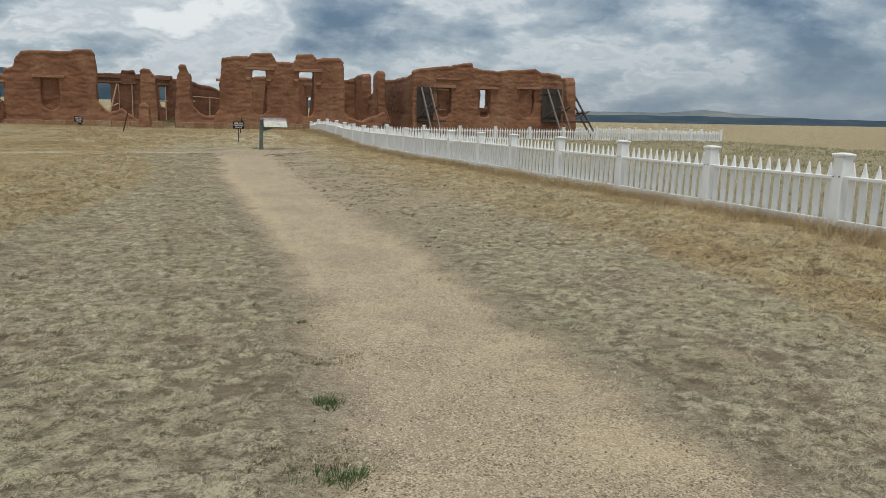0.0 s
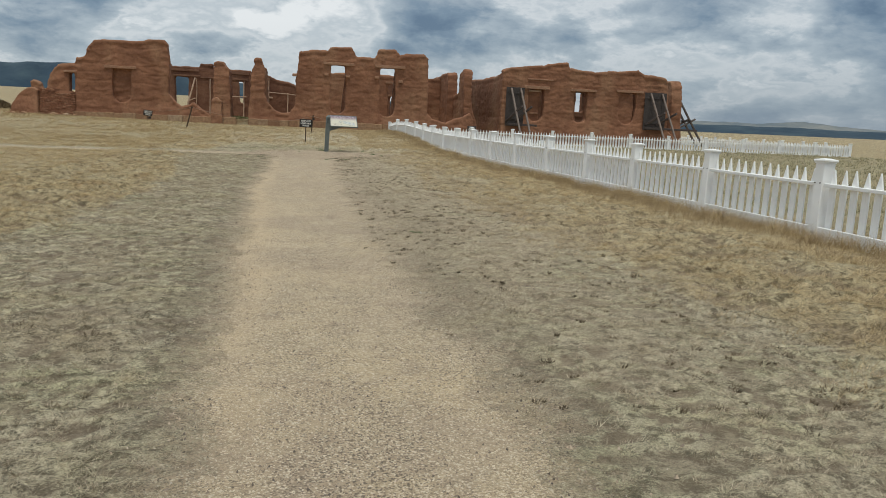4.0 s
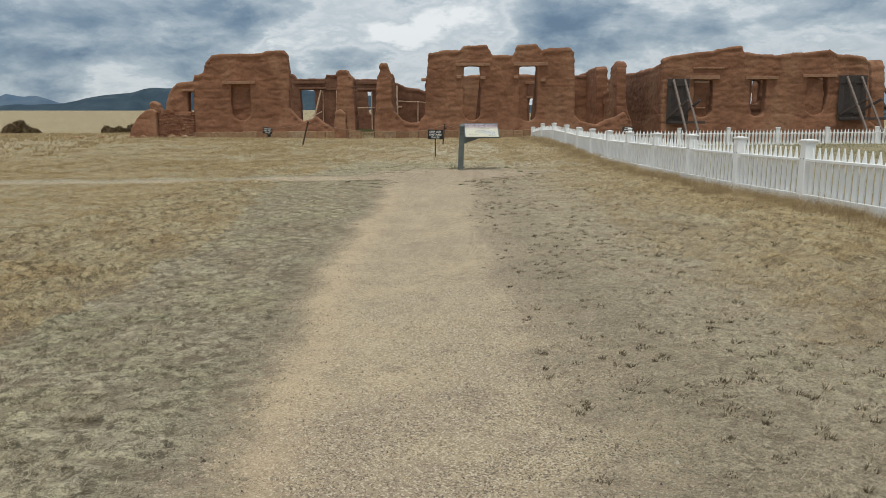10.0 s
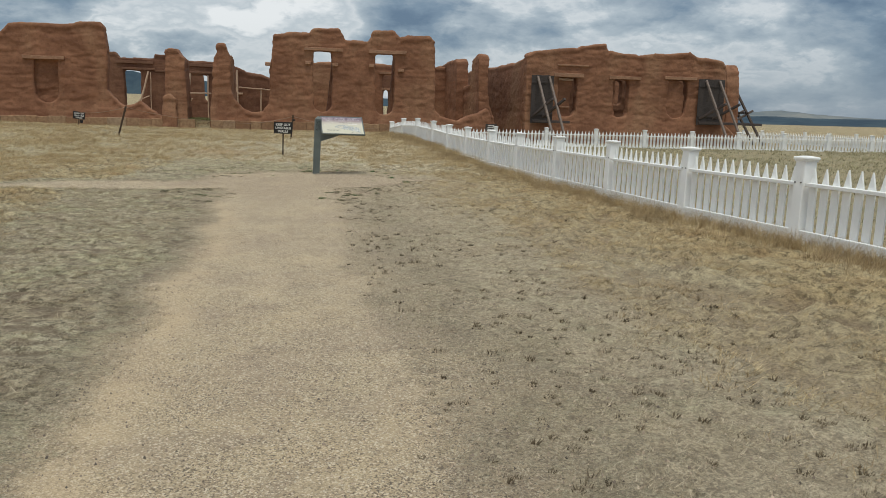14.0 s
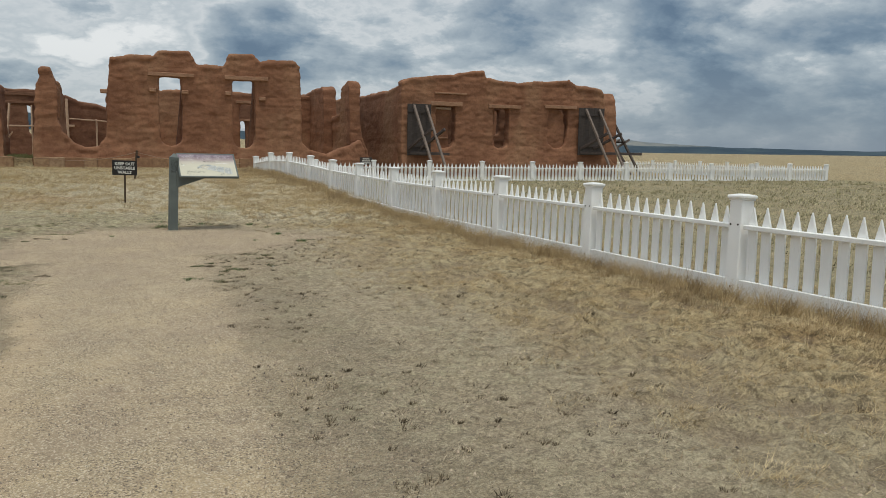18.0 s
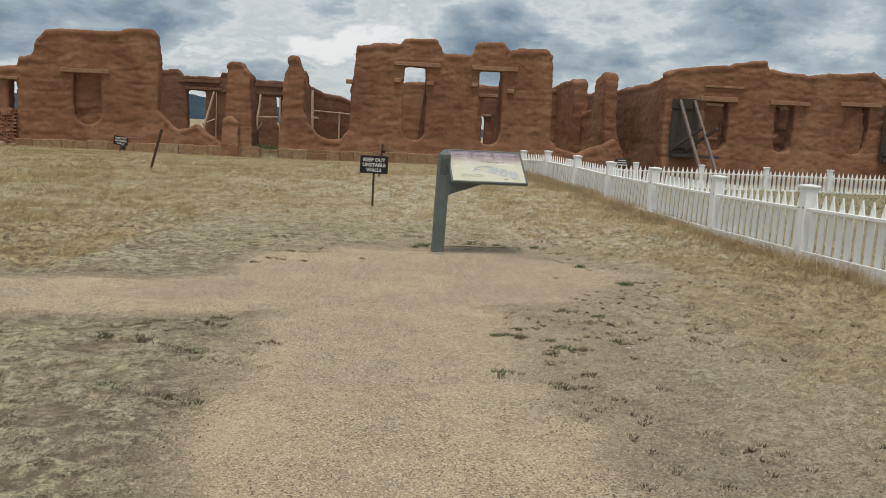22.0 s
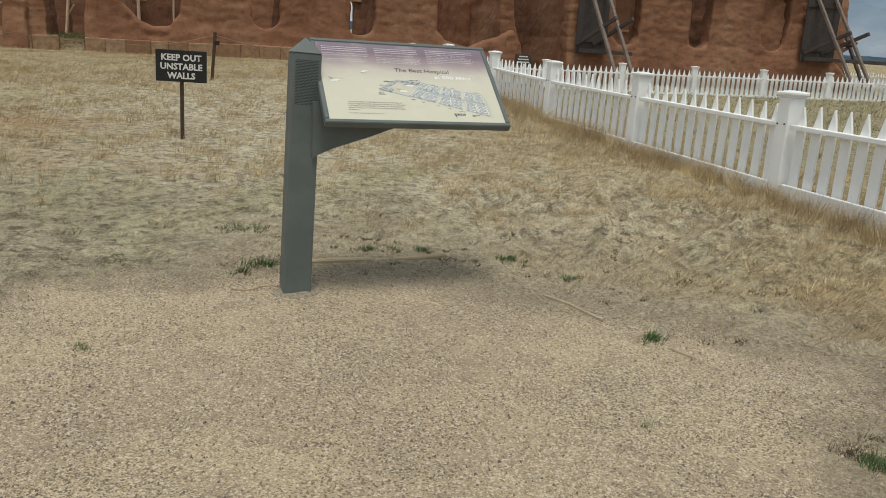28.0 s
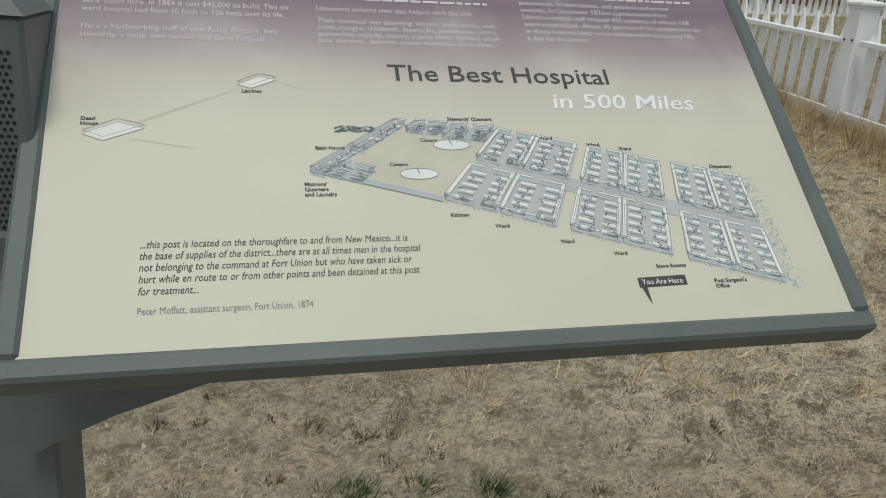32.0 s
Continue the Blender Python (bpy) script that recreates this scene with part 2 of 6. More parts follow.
BLACK_BOARD = plain("black_painted_board", (0.022, 0.02, 0.02), 0.7, 0, 0.5)
WHITE_LETTER = plain("white_painted_letters", (0.72, 0.70, 0.66), 0.8)
DARK_INK = plain("dark_ink", (0.075, 0.07, 0.07), 0.6)
GREY_INK = plain("grey_ink", (0.25, 0.25, 0.25), 0.6)
WHITE_INK = plain("white_ink", (0.86, 0.85, 0.84), 0.6)
LILAC_INK = plain("pale_lilac_ink", (0.66, 0.61, 0.645), 0.6)
BLUE_INK = plain("pale_blue_ink", (0.47, 0.515, 0.54), 0.6)
DRAWING_WALL = plain("drawing_wall_ink", (0.27, 0.29, 0.30), 0.6)
DRAWING_FLOOR = plain("drawing_floor_ink", (0.50, 0.51, 0.49), 0.6)
HOLE_BLACK = plain("speaker_hole", (0.02, 0.022, 0.022), 0.8)
RUSTY = plain("dark_bolt_iron", (0.07, 0.06, 0.055), 0.6, 0.3)
WIRE = plain("rusty_wire", (0.33, 0.21, 0.14), 0.6, 0.2)


def footing_look(m):
    p = m.world_place()
    c = m.mix(m.ramp(m.noise(p, 60, 5, 0.7), (0.4, 0.0), (0.6, 1.0)), (0.20, 0.17, 0.125), (0.40, 0.345, 0.26))
    m.colour(c)
    m.bump(m.noise(p, 90, 4, 0.7), 0.7, 0.01)


FOOTING_STONE = plain("pale_stone", (0.58, 0.53, 0.45), 0.85)
FOOTING = material("post_footing", footing_look, 0.95)


def panel_print(m):
    p = m.place()
    sx = m.node("ShaderNodeSeparateXYZ", 1, Vector=p)
    wob = m.math("ADD", sx, m.math("MULTIPLY", m.math("SUBTRACT", m.noise(p, 3.5, 4), 0.5), 0.07))
    c = m.ramp(m.math("DIVIDE", wob, 0.695), (0.0, (0.61, 0.585, 0.46)), (0.5, (0.61, 0.58, 0.47)), (0.62, (0.55, 0.50, 0.43)), (0.72, (0.36, 0.29, 0.29)), (0.85, (0.205, 0.145, 0.185)), (1.0, (0.22, 0.185, 0.225)))
    c = m.mix(m.ramp(m.noise(p, 6, 4), (0.5, 0.0), (0.75, 0.25)), c, (0.76, 0.73, 0.62))
    m.colour(c)


PANEL_PRINT = material("printed_panel", panel_print, 0.5)
PANEL_PRINT.node_tree.nodes["Principled BSDF"].inputs["Specular IOR Level"].default_value = 0.35


def ground_look(m):
    p = m.world_place()
    # distance from the gravel's edge, in metres: below 0 is gravel
    edge = m.math("ADD", m.attr("path"), m.math("MULTIPLY", m.math("SUBTRACT", m.noise(p, 1.3, 6, 0.65), 0.5), 0.75))
    edge = m.math("ADD", edge, m.math("MULTIPLY", m.math("SUBTRACT", m.noise(p, 17, 5, 0.75), 0.5), 0.9))
    gravel_mask = m.ramp(m.math("ADD", edge, 0.2), (0.08, 1.0), (0.55, 0.0))
    tall = m.math("ADD", m.attr("tall"), m.math("MULTIPLY", m.math("SUBTRACT", m.noise(p, 0.6, 5, 0.6), 0.5), 1.2))
    pebble = m.cells(p, 125, 1)
    hue = m.node("ShaderNodeSeparateXYZ", 0, Vector=pebble)
    g = m.ramp(hue, (0.0, (0.12, 0.093, 0.06)), (0.3, (0.34, 0.27, 0.175)), (0.7, (0.48, 0.39, 0.26)), (1.0, (0.70, 0.60, 0.44)))
    g = m.mix(m.ramp(m.noise(p, 0.9, 4), (0.42, 0.0), (0.62, 0.6)), g, (0.52, 0.405, 0.25))
    g = m.mix(m.ramp(m.noise(p, 2.6, 5), (0.5, 0.0), (0.72, 0.45)), g, (0.37, 0.30, 0.21))
    g = m.mix(0.33, g, (0.57, 0.44, 0.29))
    g = m.mix(m.ramp(m.noise(m.shifted(p, (4, 2, 0)), 0.7, 5, 0.65), (0.47, 0.0), (0.62, 0.6)), g, (0.37, 0.285, 0.205))
    g = m.mix(m.ramp(m.noise(m.shifted(p, (1, 8, 0)), 3.4, 6, 0.7), (0.52, 0.0), (0.64, 0.5)), g, (0.28, 0.215, 0.16))
    busy = m.ramp(m.noise(p, 1.7, 4, 0.6), (0.36, 0.35), (0.56, 1.0))
    for scale, share in ((95, 0.12), (150, 0.18)):
        stone = m.node("ShaderNodeSeparateXYZ", 1, Vector=m.cells(m.shifted(p, (scale, 0, 0)), scale, 1))
        g = m.mix(m.math("MULTIPLY", m.ramp(stone, (share - 0.03, 0.85), (share, 0.0)), busy), g, (0.14, 0.11, 0.085))
        g = m.mix(m.ramp(stone, (0.90, 0.0), (0.93, 0.75)), g, (0.70, 0.61, 0.46))
    g = m.mix(m.ramp(m.noise(p, 60, 5, 0.8), (0.55, 0.0), (0.66, 0.45)), g, (0.19, 0.148, 0.105))
    g = m.mix(m.ramp(m.noise(p, 9, 5, 0.7), (0.55, 0.0), (0.75, 0.4)), g, (0.33, 0.27, 0.19))
    g = m.mix(m.math("MULTIPLY", m.attr("sand"), m.ramp(m.noise(p, 2.2, 5, 0.7), (0.35, 0.15), (0.6, 0.5))), g, (0.59, 0.45, 0.285))
    streak = m.noise(p, 48, 6, 0.8, 0.8)
    clump = m.noise(p, 10.0, 7, 0.68, 0.4)

    def threads(scale, shift, width):
        n = m.noise(m.shifted(p, shift), scale, 2, 0.6, 1.6)
        return m.ramp(m.math("ABSOLUTE", m.math("SUBTRACT", n, 0.5)), (0.0, 1.0), (width, 0.0))

    fibre = m.math("MAXIMUM", threads(13, (0, 0, 0), 0.032), m.math("MULTIPLY", threads(26, (3, 7, 1), 0.04), 0.85))
    # pale fibres over darker litter; shade painted in clump hollows, highlights on clump tops
    litter_shade = m.ramp(streak, (0.36, 0.10), (0.5, 0.44), (0.64, 0.92))
    litter_shade = m.mix(m.ramp(clump, (0.40, 0.85), (0.49, 0.0)), litter_shade, (0.15, 0.14, 0.13))
    litter_shade = m.mix(m.ramp(m.noise(p, 5.0, 5, 0.65), (0.40, 0.75), (0.50, 0.0)), litter_shade, (0.20, 0.19, 0.18))
    litter_shade = m.mix(m.ramp(clump, (0.53, 0.0), (0.66, 0.6)), litter_shade, (0.98, 0.97, 0.95))
    weave = m.mix(m.math("MULTIPLY", fibre, m.ramp(clump, (0.38, 0.2), (0.48, 0.9))), litter_shade, (0.96, 0.96, 0.96))
    broad = m.noise(p, 0.8, 5, 0.65)
    short = m.ramp(broad, (0.36, (0.60, 0.50, 0.335)), (0.48, (0.70, 0.61, 0.43)), (0.60, (0.72, 0.64, 0.42)), (0.70, (0.68, 0.57, 0.37)))
    short = m.mix(m.ramp(m.noise(m.shifted(p, (7, 3, 0)), 0.6, 5, 0.65), (0.5, 0.0), (0.66, 0.5)), short, (0.56, 0.55, 0.33))
    gold = m.ramp(broad, (0.34, (0.47, 0.315, 0.155)), (0.46, (0.62, 0.475, 0.26)), (0.56, (0.70, 0.575, 0.345)), (0.68, (0.55, 0.395, 0.205)))
    gold = m.mix(m.ramp(m.noise(p, 0.22, 5, 0.6), (0.42, 0.0), (0.65, 0.6)), gold, (0.66, 0.58, 0.39))
    gold = m.mix(m.attr("bleach"), gold, (0.84, 0.74, 0.54))
    gold = m.mix(m.math("MULTIPLY", m.attr("plot"), m.ramp(m.noise(p, 0.35, 5, 0.65), (0.35, 0.3), (0.6, 0.85))), gold, (0.50, 0.445, 0.28))
    gold = m.mix(m.math("MULTIPLY", m.attr("bare"), m.ramp(m.noise(p, 2.4, 5, 0.65), (0.4, 0.1), (0.56, 0.85))), gold, (0.62, 0.37, 0.19))
    c = m.mix(1.0, m.mix(m.ramp(tall, (0.42, 0.0), (0.56, 1.0)), short, gold), weave, "MULTIPLY")
    # brown of soil and old litter, also painting shade into the tufts' creases
    tuft = m.math("ADD", m.attr("tuft"), m.math("MULTIPLY", m.math("SUBTRACT", m.noise(p, 24, 4, 0.7), 0.5), 1.0))
    soil_shade = m.mix(m.noise(p, 60, 4, 0.7), (0.11, 0.08, 0.054), (0.26, 0.195, 0.135))
    worn = m.ramp(m.noise(m.shifted(p, (9, 5, 0)), 0.55, 4, 0.6), (0.38, 0.35), (0.6, 0.8))
    worn = m.math("MULTIPLY", worn, m.math("SUBTRACT", 1.0, m.math("MULTIPLY", m.attr("bleach"), 0.65)))
    c = m.mix(m.math("MULTIPLY", m.ramp(m.math("MULTIPLY", m.math("ADD", tuft, 1.0), 0.5), (0.35, 1.0), (0.56, 0.0)), worn), c, soil_shade)
    thin = m.math("MULTIPLY", m.attr("sparse"), m.ramp(m.noise(m.shifted(p, (2, 2, 0)), 2.0, 6, 0.7), (0.34, 0.35), (0.56, 0.9)))
    ground = m.mix(0.35, m.mix(m.ramp(m.noise(p, 40, 5, 0.8), (0.42, 0.0), (0.58, 1.0)), (0.19, 0.155, 0.11), (0.64, 0.54, 0.375)), g)
    ground = m.mix(m.ramp(m.noise(m.shifted(p, (6, 0, 0)), 13, 5, 0.7), (0.54, 0.0), (0.62, 0.8)), ground, (0.22, 0.18, 0.13))
    c = m.mix(thin, c, ground)
    c = m.mix(gravel_mask, c, g)
    m.colour(c)
    relief = m.mix(gravel_mask, clump, m.math("MULTIPLY", m.noise(p, 3.0, 3), 0.3))
    m.bump(relief, 0.7, 0.04)
    m.bump(m.mix(gravel_mask, m.noise(p, 34, 6, 0.75), m.math("MULTIPLY", m.noise(p, 70, 5, 0.7), 0.45)), 0.7, 0.03)
    m.bump(m.noise(p, 150, 3, 0.7), 0.6, 0.008)


GROUND = material("prairie_ground", ground_look, 0.95)


def blade_look(stops):
    def build(m):
        c = m.ramp(m.island(), *stops)
        p = m.world_place()
        c = m.mix(m.ramp(m.noise(p, 0.55, 4), (0.4, 0.0), (0.7, 0.4)), c, stops[1][1])
        c = m.mix(m.ramp(m.noise(p, 6.5, 5, 0.65), (0.38, 0.75), (0.49, 0.0)), c, tuple(v * 0.6 for v in stops[0][1]))
        c = m.mix(m.ramp(m.noise(p, 2.1, 4, 0.6), (0.52, 0.0), (0.66, 0.6)), c, stops[-1][1])
        m.colour(c)
    return build


STRAW = material("straw_grass", blade_look([(0.0, (0.32, 0.228, 0.117)), (0.35, (0.485, 0.365, 0.202)), (0.7, (0.63, 0.49, 0.28)), (1.0, (0.78, 0.645, 0.405))]), 0.8)
BLEACHED_GRASS = material("bleached_grass", blade_look([(0.0, (0.40, 0.33, 0.215)), (0.35, (0.58, 0.49, 0.325)), (0.7, (0.72, 0.62, 0.43)), (1.0, (0.84, 0.75, 0.56))]), 0.85)
PLOT_GRASS = material("dull_plot_grass", blade_look([(0.0, (0.20, 0.175, 0.10)), (0.35, (0.36, 0.325, 0.195)), (0.7, (0.48, 0.435, 0.27)), (1.0, (0.60, 0.54, 0.355))]), 0.85)
GREY_GRASS = material("mown_grey_grass", blade_look([(0.0, (0.27, 0.217, 0.15)), (0.35, (0.42, 0.345, 0.245)), (0.7, (0.56, 0.468, 0.335)), (1.0, (0.74, 0.64, 0.475))]), 0.85)
RUST_GRASS = material("rust_grass", blade_look([(0.0, (0.25, 0.178, 0.10)), (0.5, (0.40, 0.298, 0.17)), (1.0, (0.55, 0.43, 0.26))]), 0.85)
DARK_TUFT = material("dark_dead_tuft", blade_look([(0.0, (0.10, 0.075, 0.05)), (0.6, (0.18, 0.14, 0.09)), (1.0, (0.30, 0.24, 0.16))]), 0.9)
SHRUB = material("dry_shrub", blade_look([(0.0, (0.08, 0.055, 0.03)), (0.5, (0.17, 0.115, 0.06)), (1.0, (0.28, 0.20, 0.11))]), 0.9)
DOOR_GRASS = material("doorway_grass", blade_look([(0.0, (0.11, 0.12, 0.05)), (0.6, (0.19, 0.20, 0.085)), (1.0, (0.33, 0.31, 0.16))]), 0.8)
WEED = material("dark_weed", blade_look([(0.0, (0.07, 0.075, 0.04)), (0.6, (0.14, 0.145, 0.075)), (1.0, (0.25, 0.23, 0.13))]), 0.85)
GREEN_GRASS = material("green_grass", blade_look([(0.0, (0.05, 0.10, 0.035)), (0.6, (0.10, 0.17, 0.06)), (1.0, (0.21, 0.26, 0.11))]), 0.75)


def pebble_look(m):
    m.colour(m.ramp(m.island(), (0.0, (0.10, 0.08, 0.066)), (0.3, (0.27, 0.21, 0.16)), (0.6, (0.43, 0.335, 0.245)), (0.93, (0.56, 0.45, 0.335)), (1.0, (0.60, 0.51, 0.40))))


PEBBLE = material("gravel_pebble", pebble_look, 0.9)
EDGE_GRAVEL = material("edge_gravel", lambda m: m.colour(m.ramp(m.island(), (0.0, (0.07, 0.055, 0.045)), (0.5, (0.19, 0.15, 0.115)), (0.85, (0.33, 0.265, 0.20)), (1.0, (0.5, 0.44, 0.36)))), 0.9)


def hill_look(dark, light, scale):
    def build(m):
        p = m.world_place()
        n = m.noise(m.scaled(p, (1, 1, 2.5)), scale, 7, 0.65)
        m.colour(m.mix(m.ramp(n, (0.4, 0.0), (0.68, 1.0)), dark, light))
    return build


# bluish base colours put aerial haze into the hills
HILL_WOOD = material("hazed_wooded_hills", hill_look((0.028, 0.05, 0.075), (0.055, 0.085, 0.105), 0.006), 1.0)
HILL_FAR = material("hazed_distant_hills", hill_look((0.075, 0.12, 0.185), (0.14, 0.185, 0.23), 0.004), 1.0)
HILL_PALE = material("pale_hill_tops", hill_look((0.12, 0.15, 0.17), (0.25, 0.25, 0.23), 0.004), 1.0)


# ---- shaping helpers ----
def part(name, bm, mat, parent=None, label="", smooth=False):
    me = bpy.data.meshes.new(name)
    bm.to_mesh(me)
    bm.free()
    if smooth:
        me.polygons.foreach_set("use_smooth", [True] * len(me.polygons))
    me.materials.append(mat)
    ob = new(name, me)
    if parent:
        ob.parent = parent
    if label:
        ob["label"] = label
    return ob


def shared(name, me, parent, place, label=""):
    ob = new(name, me)
    ob.parent = parent
    ob.matrix_basis = place
    if label:
        ob["label"] = label
    return ob


def thing(name, place, label, category, group="", kind=""):
    ob = new(name)
    ob.matrix_basis = place
    return tagged(ob, label, category, group, kind)


def block(sx, sy, sz, bevel=0.0, at=(0, 0, 0), bm=None, turn=None):
    """A box with rounded edges, its base at at."""
    made = bmesh.new()
    bmesh.ops.create_cube(made, size=1)
    bmesh.ops.scale(made, vec=(sx, sy, sz), verts=made.verts)
    if bevel:
        bmesh.ops.bevel(made, geom=made.edges[:], offset=bevel, segments=1, affect="EDGES")
    bmesh.ops.translate(made, vec=(0, 0, sz / 2), verts=made.verts)
    m = Matrix.Translation(at) @ (turn or Matrix())
    bmesh.ops.transform(made, matrix=m, verts=made.verts)
    if bm is None:
        return made
    me = bpy.data.meshes.new("joint")
    made.to_mesh(me)
    made.free()
    bm.from_mesh(me)
    bpy.data.meshes.remove(me)
    return bm


def beam(a, b, w, h, bevel=0.01, wobble=0.0):
    """A timber from a to b, its cross section w by h."""
    a, b = Vector(a), Vector(b)
    bm = block(w, h, (b - a).length, bevel)
    if wobble:
        bmesh.ops.subdivide_edges(bm, edges=[e for e in bm.edges if e.calc_length() > 0.5 * (b - a).length], cuts=4)
        for v in bm.verts:
            v.co.x += wobble * noise.noise(v.co * 1.7 + a)
            v.co.y += wobble * noise.noise(v.co * 1.7 + b)
    turn = (b - a).to_track_quat("Z", "Y").to_matrix().to_4x4()
    bmesh.ops.transform(bm, matrix=Matrix.Translation(a) @ turn, verts=bm.verts)
    return bm


def sheet(points, thick, at=(0, 0, 0), holes=()):
    """A plate in the x z plane with that outline, thick along +y."""
    bm = bmesh.new()
    for loop in (points, *holes):
        vs = [bm.verts.new((x + at[0], at[1], z + at[2])) for x, z in loop]
        for i, v in enumerate(vs):
            bm.edges.new((v, vs[(i + 1) % len(vs)]))
    bmesh.ops.triangle_fill(bm, edges=bm.edges[:], use_beauty=True)
    ex = bmesh.ops.extrude_face_region(bm, geom=bm.faces[:])
    bmesh.ops.translate(bm, vec=(0, thick, 0), verts=[g for g in ex["geom"] if isinstance(g, bmesh.types.BMVert)])
    bmesh.ops.recalc_face_normals(bm, faces=bm.faces[:])
    return bm


def lattice(ix, iy, iz, seed):
    h = (ix * 374761393 + iy * 668265263 + iz * 2147483647 + seed * 1274126177).astype(np.int64) & 0x7FFFFFFF
    h = ((h ^ (h >> 13)) * 1274126177) & 0x7FFFFFFF
    return ((h ^ (h >> 16)) & 0xFFFF) / 32767.5 - 1


def lumps(p, scale, seed=0):
    """Smooth value noise, -1 to 1, at the rows of p."""
    q = p * np.asarray(scale)
    i = np.floor(q).astype(np.int64)
    f = q - i
    f = f * f * (3 - 2 * f)
    out = 0
    for dx in (0, 1):
        for dy in (0, 1):
            for dz in (0, 1):
                w = (f[:, 0] if dx else 1 - f[:, 0]) * (f[:, 1] if dy else 1 - f[:, 1]) * (f[:, 2] if dz else 1 - f[:, 2])
                out = out + w * lattice(i[:, 0] + dx, i[:, 1] + dy, i[:, 2] + dz, seed)
    return out


def smoothstep(a, b, v):
    t = np.clip((np.asarray(v, float) - a) / (b - a), 0, 1)
    return t * t * (3 - 2 * t)


def ground_z(x, y):
    x, y = np.asarray(x, float), np.asarray(y, float)
    z = (0.55 + 0.15 * smoothstep(-4, -16, x)) * smoothstep(37, 58, y) * (1 - smoothstep(7.5, 14, x)) * (1 - smoothstep(110, 160, y))
    z = z + 0.12 * smoothstep(45, 60, y) * smoothstep(7.5, 14, x) * (1 - smoothstep(110, 160, y))
    d = np.hypot(x, y)
    az = np.degrees(np.arctan2(x, y))
    lift = np.radians(0.12 + 0.93 * smoothstep(22, -4, az) * smoothstep(-110, -50, az))
    return z + np.maximum(d - 95, 0) * lift * smoothstep(90, 260, d)


def gz(x, y):
    return float(ground_z(x, y))


def cushions(x, y):
    """Rounded tufts, 1 at their crowns, with bare creases between them."""
    p = np.stack([x, y, 0 * x], 1)
    warp = p + 0.06 * np.stack([lumps(p, (5, 5, 1), 12), lumps(p, (5, 5, 1), 13), 0 * x], 1)
    return 0.75 * (1 - 2.0 * np.abs(lumps(warp, (6.8, 8.2, 1), 4)) ** 0.8) + 0.5 * lumps(warp, (13, 15, 1), 5)


def tussock_heads(x, y):
    """Broad straw tussocks of the unmown grass, 1 at their heads."""
    p = np.stack([x, y, 0 * x], 1)
    warp = p + 0.1 * np.stack([lumps(p, (3, 3, 1), 16), lumps(p, (3, 3, 1), 17), 0 * x], 1)
    return 1 - 2.2 * np.abs(lumps(warp, (2.3, 2.8, 1), 14)) ** 0.85


def mown_reach(x, y):
    """1 where single tufts can be told apart along the walk, 0 far out."""
    return smoothstep(-0.6, 0.2, y) * smoothstep(44, 41.5, y) * smoothstep(-5.4, -4.3, x) * smoothstep(7.8, 6.6, x)


def tussocks(x, y):
    """The fine lumps of turf, in metres; none on the gravel."""
    p = np.stack([x, y, 0 * x], 1)
    rough = smoothstep(-0.05, 0.5, path_edge(x, y))
    fine = cushions(x, y) * mown_reach(x, y)
    return (0.006 + 0.014 * rough) * lumps(p, (1.1, 1.1, 1), 3) + rough * (0.021 * fine + 0.07 * tall_grass(x, y) * mown_reach(x, y) * tussock_heads(x, y)) - 0.02 * (1 - rough)


def surface(x, y):
    near = smoothstep(140, 60, np.hypot(x, y - 30))
    return ground_z(x, y) + near * tussocks(x, y)


# ---- ground ----
def path_edge(x, y):
    """Metres outside the gravel; below 0 on it."""
    centre = 1.38 + 0.10 * np.sin(y * 0.21) - 0.011 * np.maximum(y - 8, 0)
    half = 0.62 + 0.0110 * np.clip(y, 0, 36) + 0.05 * np.sin(y * 0.63 + 1)
    close = smoothstep(9, 3, y)
    centre, half = centre - 0.12 * close, half + 0.2 * close
    wide = smoothstep(29, 34, y)
    centre, half = centre - 0.2 * wide, half + 0.15 * wide
    spill = smoothstep(2, 17, y) * smoothstep(35, 28, y)
    centre, half = centre - 0.11 * spill, half + 0.09 * spill
    d = np.abs(x - centre) - half
    d = np.where((x > centre) & (d > 0), d * (1 - 0.62 * smoothstep(6, 18, y)), d)
    d = d + 8 * smoothstep(38.6, 41.5, y)
    fan = np.hypot((x - 1.6) / 1.15, y - 37.3) - 2.15
    line = 35.55 + 0.18 * (x + 2)
    line = np.where(x < -6, 34.83 + 0.05 * (x + 6), line)
    arm = np.abs(y - line) - (0.28 + 0.85 * smoothstep(-5.5, -0.5, x)) + 8 * smoothstep(0.5, 3, x)
    out = np.minimum(np.minimum(d, fan), arm)
    p = np.stack([x, y, 0 * x], 1)
    ragged = 0.20 * lumps(p, (0.8, 0.8, 1), 71) + 0.13 * lumps(p, (2.3, 2.3, 1), 72)
    return out + ragged * (0.5 + 0.9 * smoothstep(28, 36, y))


def sandy(x, y):
    """The bare sandy track along the path's edge."""
    d = path_edge(x, y)
    left = np.exp(-((d + 0.2) / 0.2) ** 2) * (x < 1.25 - 0.011 * np.maximum(y - 8, 0)) * smoothstep(7, 13, y) * smoothstep(34, 30, y)
    return left + 0.3 * np.exp(-((x - 1.9 - 0.1 * np.sin(y * 0.3)) / 0.25) ** 2) * smoothstep(14, 4, y)


def sparse(x, y):
    """Thin turf on sandy gravel beside the path, towards the fence."""
    return smoothstep(2.0, 0.2, path_edge(x, y)) * smoothstep(0.9, 1.5, x) * smoothstep(7, 15, y)


def bleached(x, y):
    """Paler, sparser straw between the sign and the ruin."""
    return np.exp(-((x - 3.0) / 4.5) ** 2) * smoothstep(38.5, 40.5, y) * smoothstep(58, 48, y)


